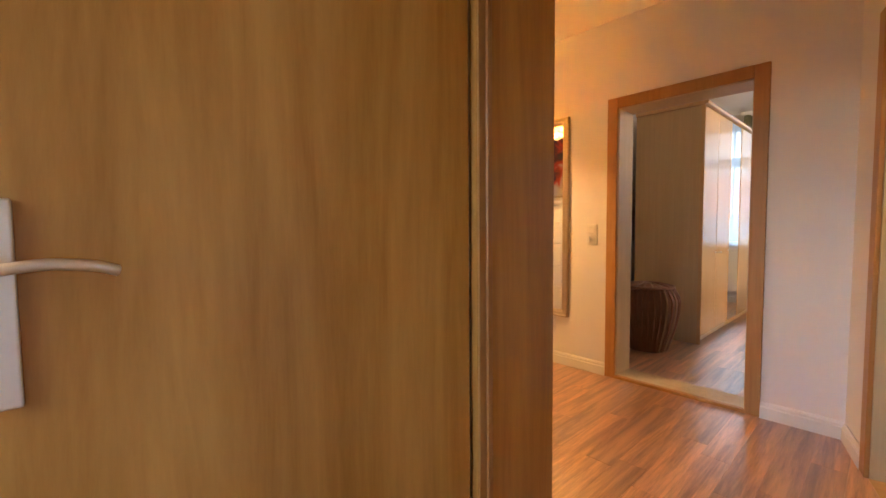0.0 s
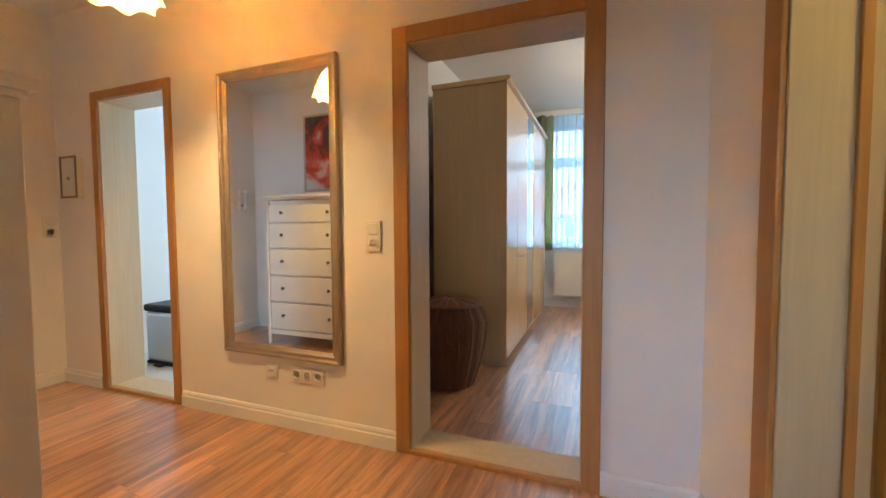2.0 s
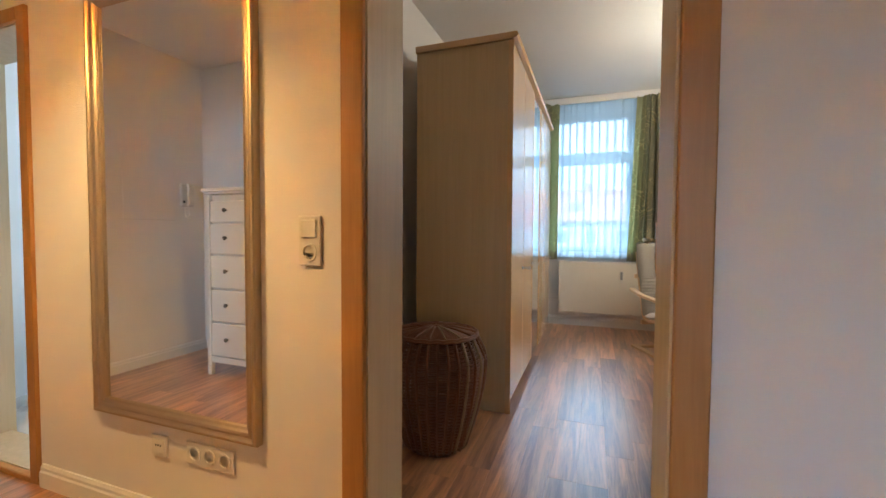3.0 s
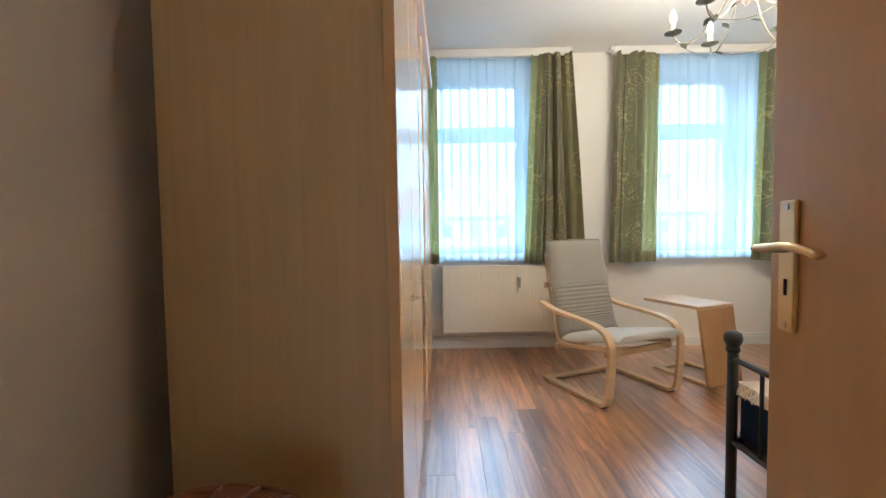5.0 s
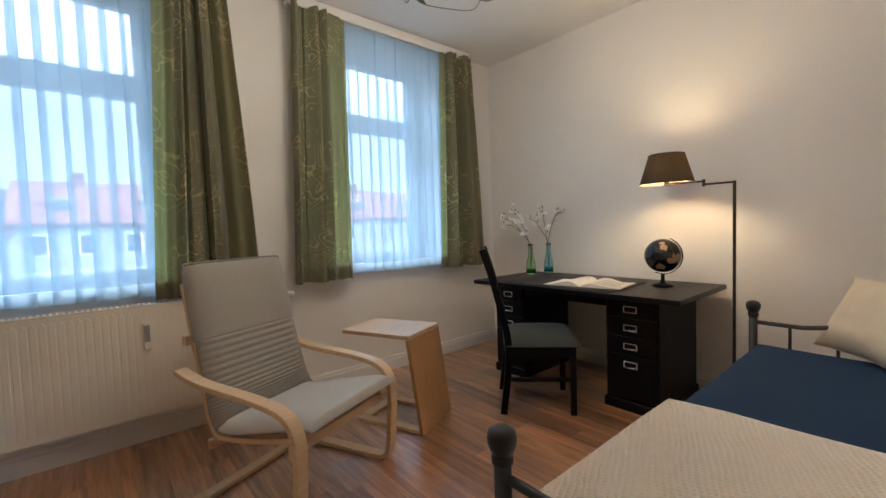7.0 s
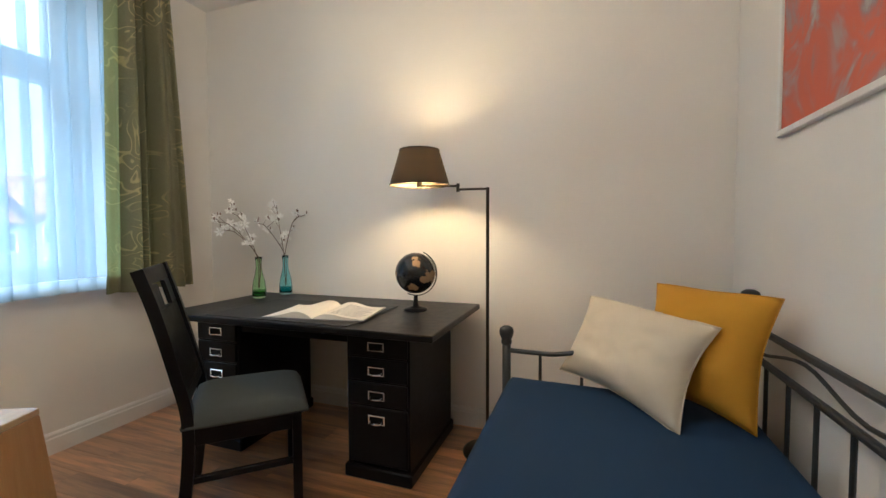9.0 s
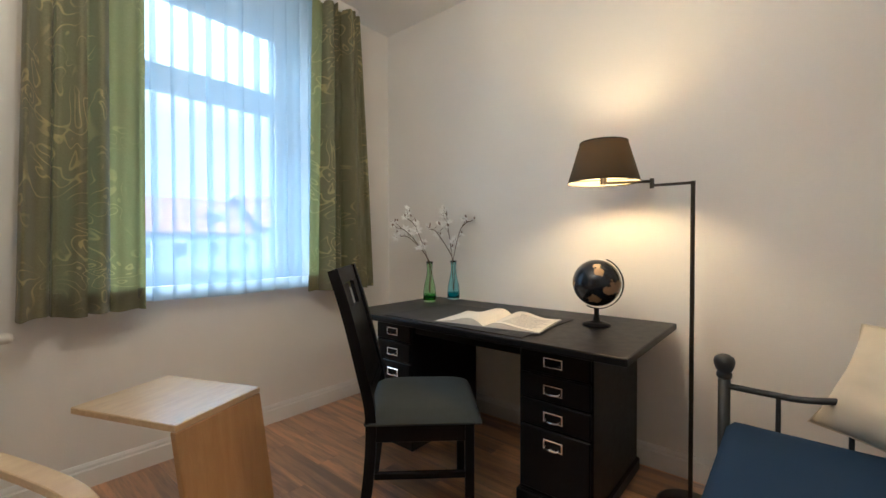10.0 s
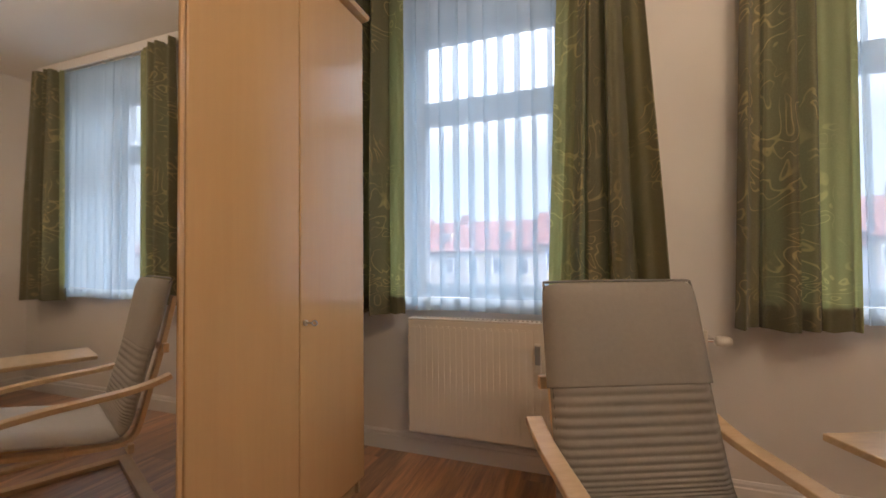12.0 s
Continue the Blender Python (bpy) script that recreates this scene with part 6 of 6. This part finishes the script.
lamp("kitchen_daylight", "AREA", KITCHEN_W, (0.80, 0.92, 1.0), pose(-1.35, 2.75, 1.55, 90, 0, 180), size=0.8, size_y=1.3)

# ---- outside: houses over the road ----
ROOF = plain("red_roof_tiles", (0.17, 0.065, 0.05), 0.8, vary=0.25, scale=1.2)
FACADE = [plain("pale_render", (0.30, 0.29, 0.28), 0.9, vary=0.06, scale=0.4), plain("grey_render", (0.22, 0.23, 0.24), 0.9, vary=0.06, scale=0.4), plain("ochre_render", (0.28, 0.25, 0.21), 0.9, vary=0.06, scale=0.4)]
DARKGLASS = plain("dark_panes", (0.05, 0.06, 0.08), 0.15)


def house(x, w, eave, ridge, k, y=46.0):
    g0 = -7.0
    t = thing("house", "rendered town house with a red tiled roof over the road", "house", pose(x, y, 0), "houses over the road")
    boxpart("wall", (0, w, 0, 11, g0, eave), FACADE[k % 3], t, 0.0)
    bm = B()
    sweep(bm, [(-0.3, 0, 0), (w + 0.3, 0, 0)], [(-0.6, 0.2 - eave), (5.5, -ridge), (11.6, 0.2 - eave), (11.6, -eave), (5.5, -ridge - 0.25), (-0.6, -eave)], fixed=(0, 1, 0))
    rf = part("roof", bm, ROOF, t, "red tiled pitched roof")
    boxpart("chimney", (w * 0.3, w * 0.3 + 0.9, 5.0, 5.9, ridge - 1.0, ridge + 1.1), ROOF, rf, 0.0)
    n = int(w / 2.6)
    for fl in range(3):
        for i in range(n):
            xx = (i + 0.5) * w / n
            wd = boxpart("window", (xx - 0.6, xx + 0.6, -0.05, 0.05, eave - 2.6 - fl * 3.0, eave - 0.9 - fl * 3.0), UPVC, t, 0.0)
            boxpart("pane", (xx - 0.5, xx + 0.5, -0.06, -0.05, eave - 2.5 - fl * 3.0, eave - 1.0 - fl * 3.0), DARKGLASS, wd, 0.0)
    for i in range(n // 2):
        xx = (i + 0.5) * w / (n // 2)
        dm = boxpart("dormer", (xx - 0.7, xx + 0.7, 1.2, 4.5, eave + 0.7, eave + 2.1), FACADE[k % 3], t, 0.0)
        boxpart("pane", (xx - 0.45, xx + 0.45, 1.13, 1.2, eave + 0.9, eave + 1.9), DARKGLASS, dm, 0.0)


for i, (x, w, e, r) in enumerate(((-46, 15, 1.6, 5.6), (-31, 13, 2.4, 6.0), (-18, 14, 2.0, 5.4), (-4, 12, 2.6, 6.2), (8, 15, 2.1, 5.6), (23, 14, 2.8, 6.4), (37, 16, 2.0, 5.5), (53, 14, 2.5, 6.0))):
    house(x, w, e, r, i)
bm = B()
box(bm, -300, 300, 4.9, 400, -7.2, -7.0)
tagged(part("ground", bm, plain("asphalt", (0.05, 0.05, 0.05), 0.9, vary=0.2, scale=0.5)), "grey asphalt street outside", "ground", kind="structure")
SKYM = glow("overcast_sky", (0.74, 0.88, 1.0), SKY_GLOW)
_nt = SKYM.node_tree
_nt.nodes["Principled BSDF"].inputs["Base Color"].default_value = (0, 0, 0, 1)
_nt.nodes["Principled BSDF"].inputs["Specular IOR Level"].default_value = 0.0
_co = _nt.nodes.new("ShaderNodeTexCoord")
_xyz = _nt.nodes.new("ShaderNodeSeparateXYZ")
_mr = _nt.nodes.new("ShaderNodeMapRange")
_mr.inputs["From Min"].default_value, _mr.inputs["From Max"].default_value = 40.0, 150.0
_mr.inputs["To Min"].default_value, _mr.inputs["To Max"].default_value = SKY_GLOW, SKY_GLOW * SKY_RISE
_nt.links.new(_co.outputs["Object"], _xyz.inputs[0])
_nt.links.new(_xyz.outputs["Z"], _mr.inputs["Value"])
_nt.links.new(_mr.outputs[0], _nt.nodes["Principled BSDF"].inputs["Emission Strength"])
bm = B()
k = [bm.verts.new((160 * math.sin(math.radians(-80 + 10 * i)), 160 * math.cos(math.radians(-80 + 10 * i)), -8)) for i in range(17)]
q = [bm.verts.new((v.co.x, v.co.y, 150)) for v in k]
for i in range(16):
    bm.faces.new((k[i], k[i + 1], q[i + 1], q[i]))
tagged(part("backdrop", bm, SKYM), "pale overcast sky", "sky", kind="structure")

# ---- laminate planks, last ----
def planks():
    rnd = random.Random(77)
    pw = 0.128
    lengths = (0.62, 0.86, 1.1, 1.29)
    meshes = {}

    def plank_mesh(w, l):
        key = (round(w, 3), round(l, 3))
        if key not in meshes:
            bm = B()
            box(bm, 0.0002, w - 0.0002, 0.0002, l - 0.0002, -0.010, 0.0, 0.0005)
            meshes[key] = mesh_of("plank", bm, PLANK)
        return meshes[key]

    rest = []
    for x0, x1, y0, y1, near in ((LX, RX, TH - 0.02, WIN_Y, True), (-2.75, 1.95, -1.84, 0.0, True), (0.72, 1.6, -2.25, -1.84, False), (-3.0, 2.5, -4.7, -2.25, False)):
        n = math.ceil((x1 - x0) / pw)
        for i in range(n):
            a, b = x0 + i * pw, min(x1, x0 + (i + 1) * pw)
            if b - a < 0.004:
                continue
            y = y0 - rnd.uniform(0.0, 0.9)
            while y < y1 - 0.003:
                l = rnd.choice(lengths)
                s, e = max(y, y0), min(y + l, y1)
                if e - s > 0.01:
                    # boards that show are pieces of their own; those under the bed and behind the chests stay joined
                    if near and not (b < -0.35 and s > 1.4) and not (s < -1.4 and b < 0.5):
                        ob = new("plank", plank_mesh(b - a, e - s))
                        ob.location = (a, s, 0)
                        ob.parent = floor
                    else:
                        rest.append((a, b, s, e))
                y += l
    bm = B()
    for a, b, s, e in rest:
        z = 0.0
        v = [bm.verts.new(c) for c in ((a, s, z), (b, s, z), (b, e, z), (a, e, z), (a, s, -0.01), (b, s, -0.01), (b, e, -0.01), (a, e, -0.01))]
        for f in ((0, 1, 2, 3), (7, 6, 5, 4), (0, 4, 5, 1), (1, 5, 6, 2), (2, 6, 7, 3), (3, 7, 4, 0)):
            bm.faces.new([v[i] for i in f])
    ob = part("planks_in_hidden_corners", bm, PLANK, floor)
    tagged(ob, kind="stuff")


planks()
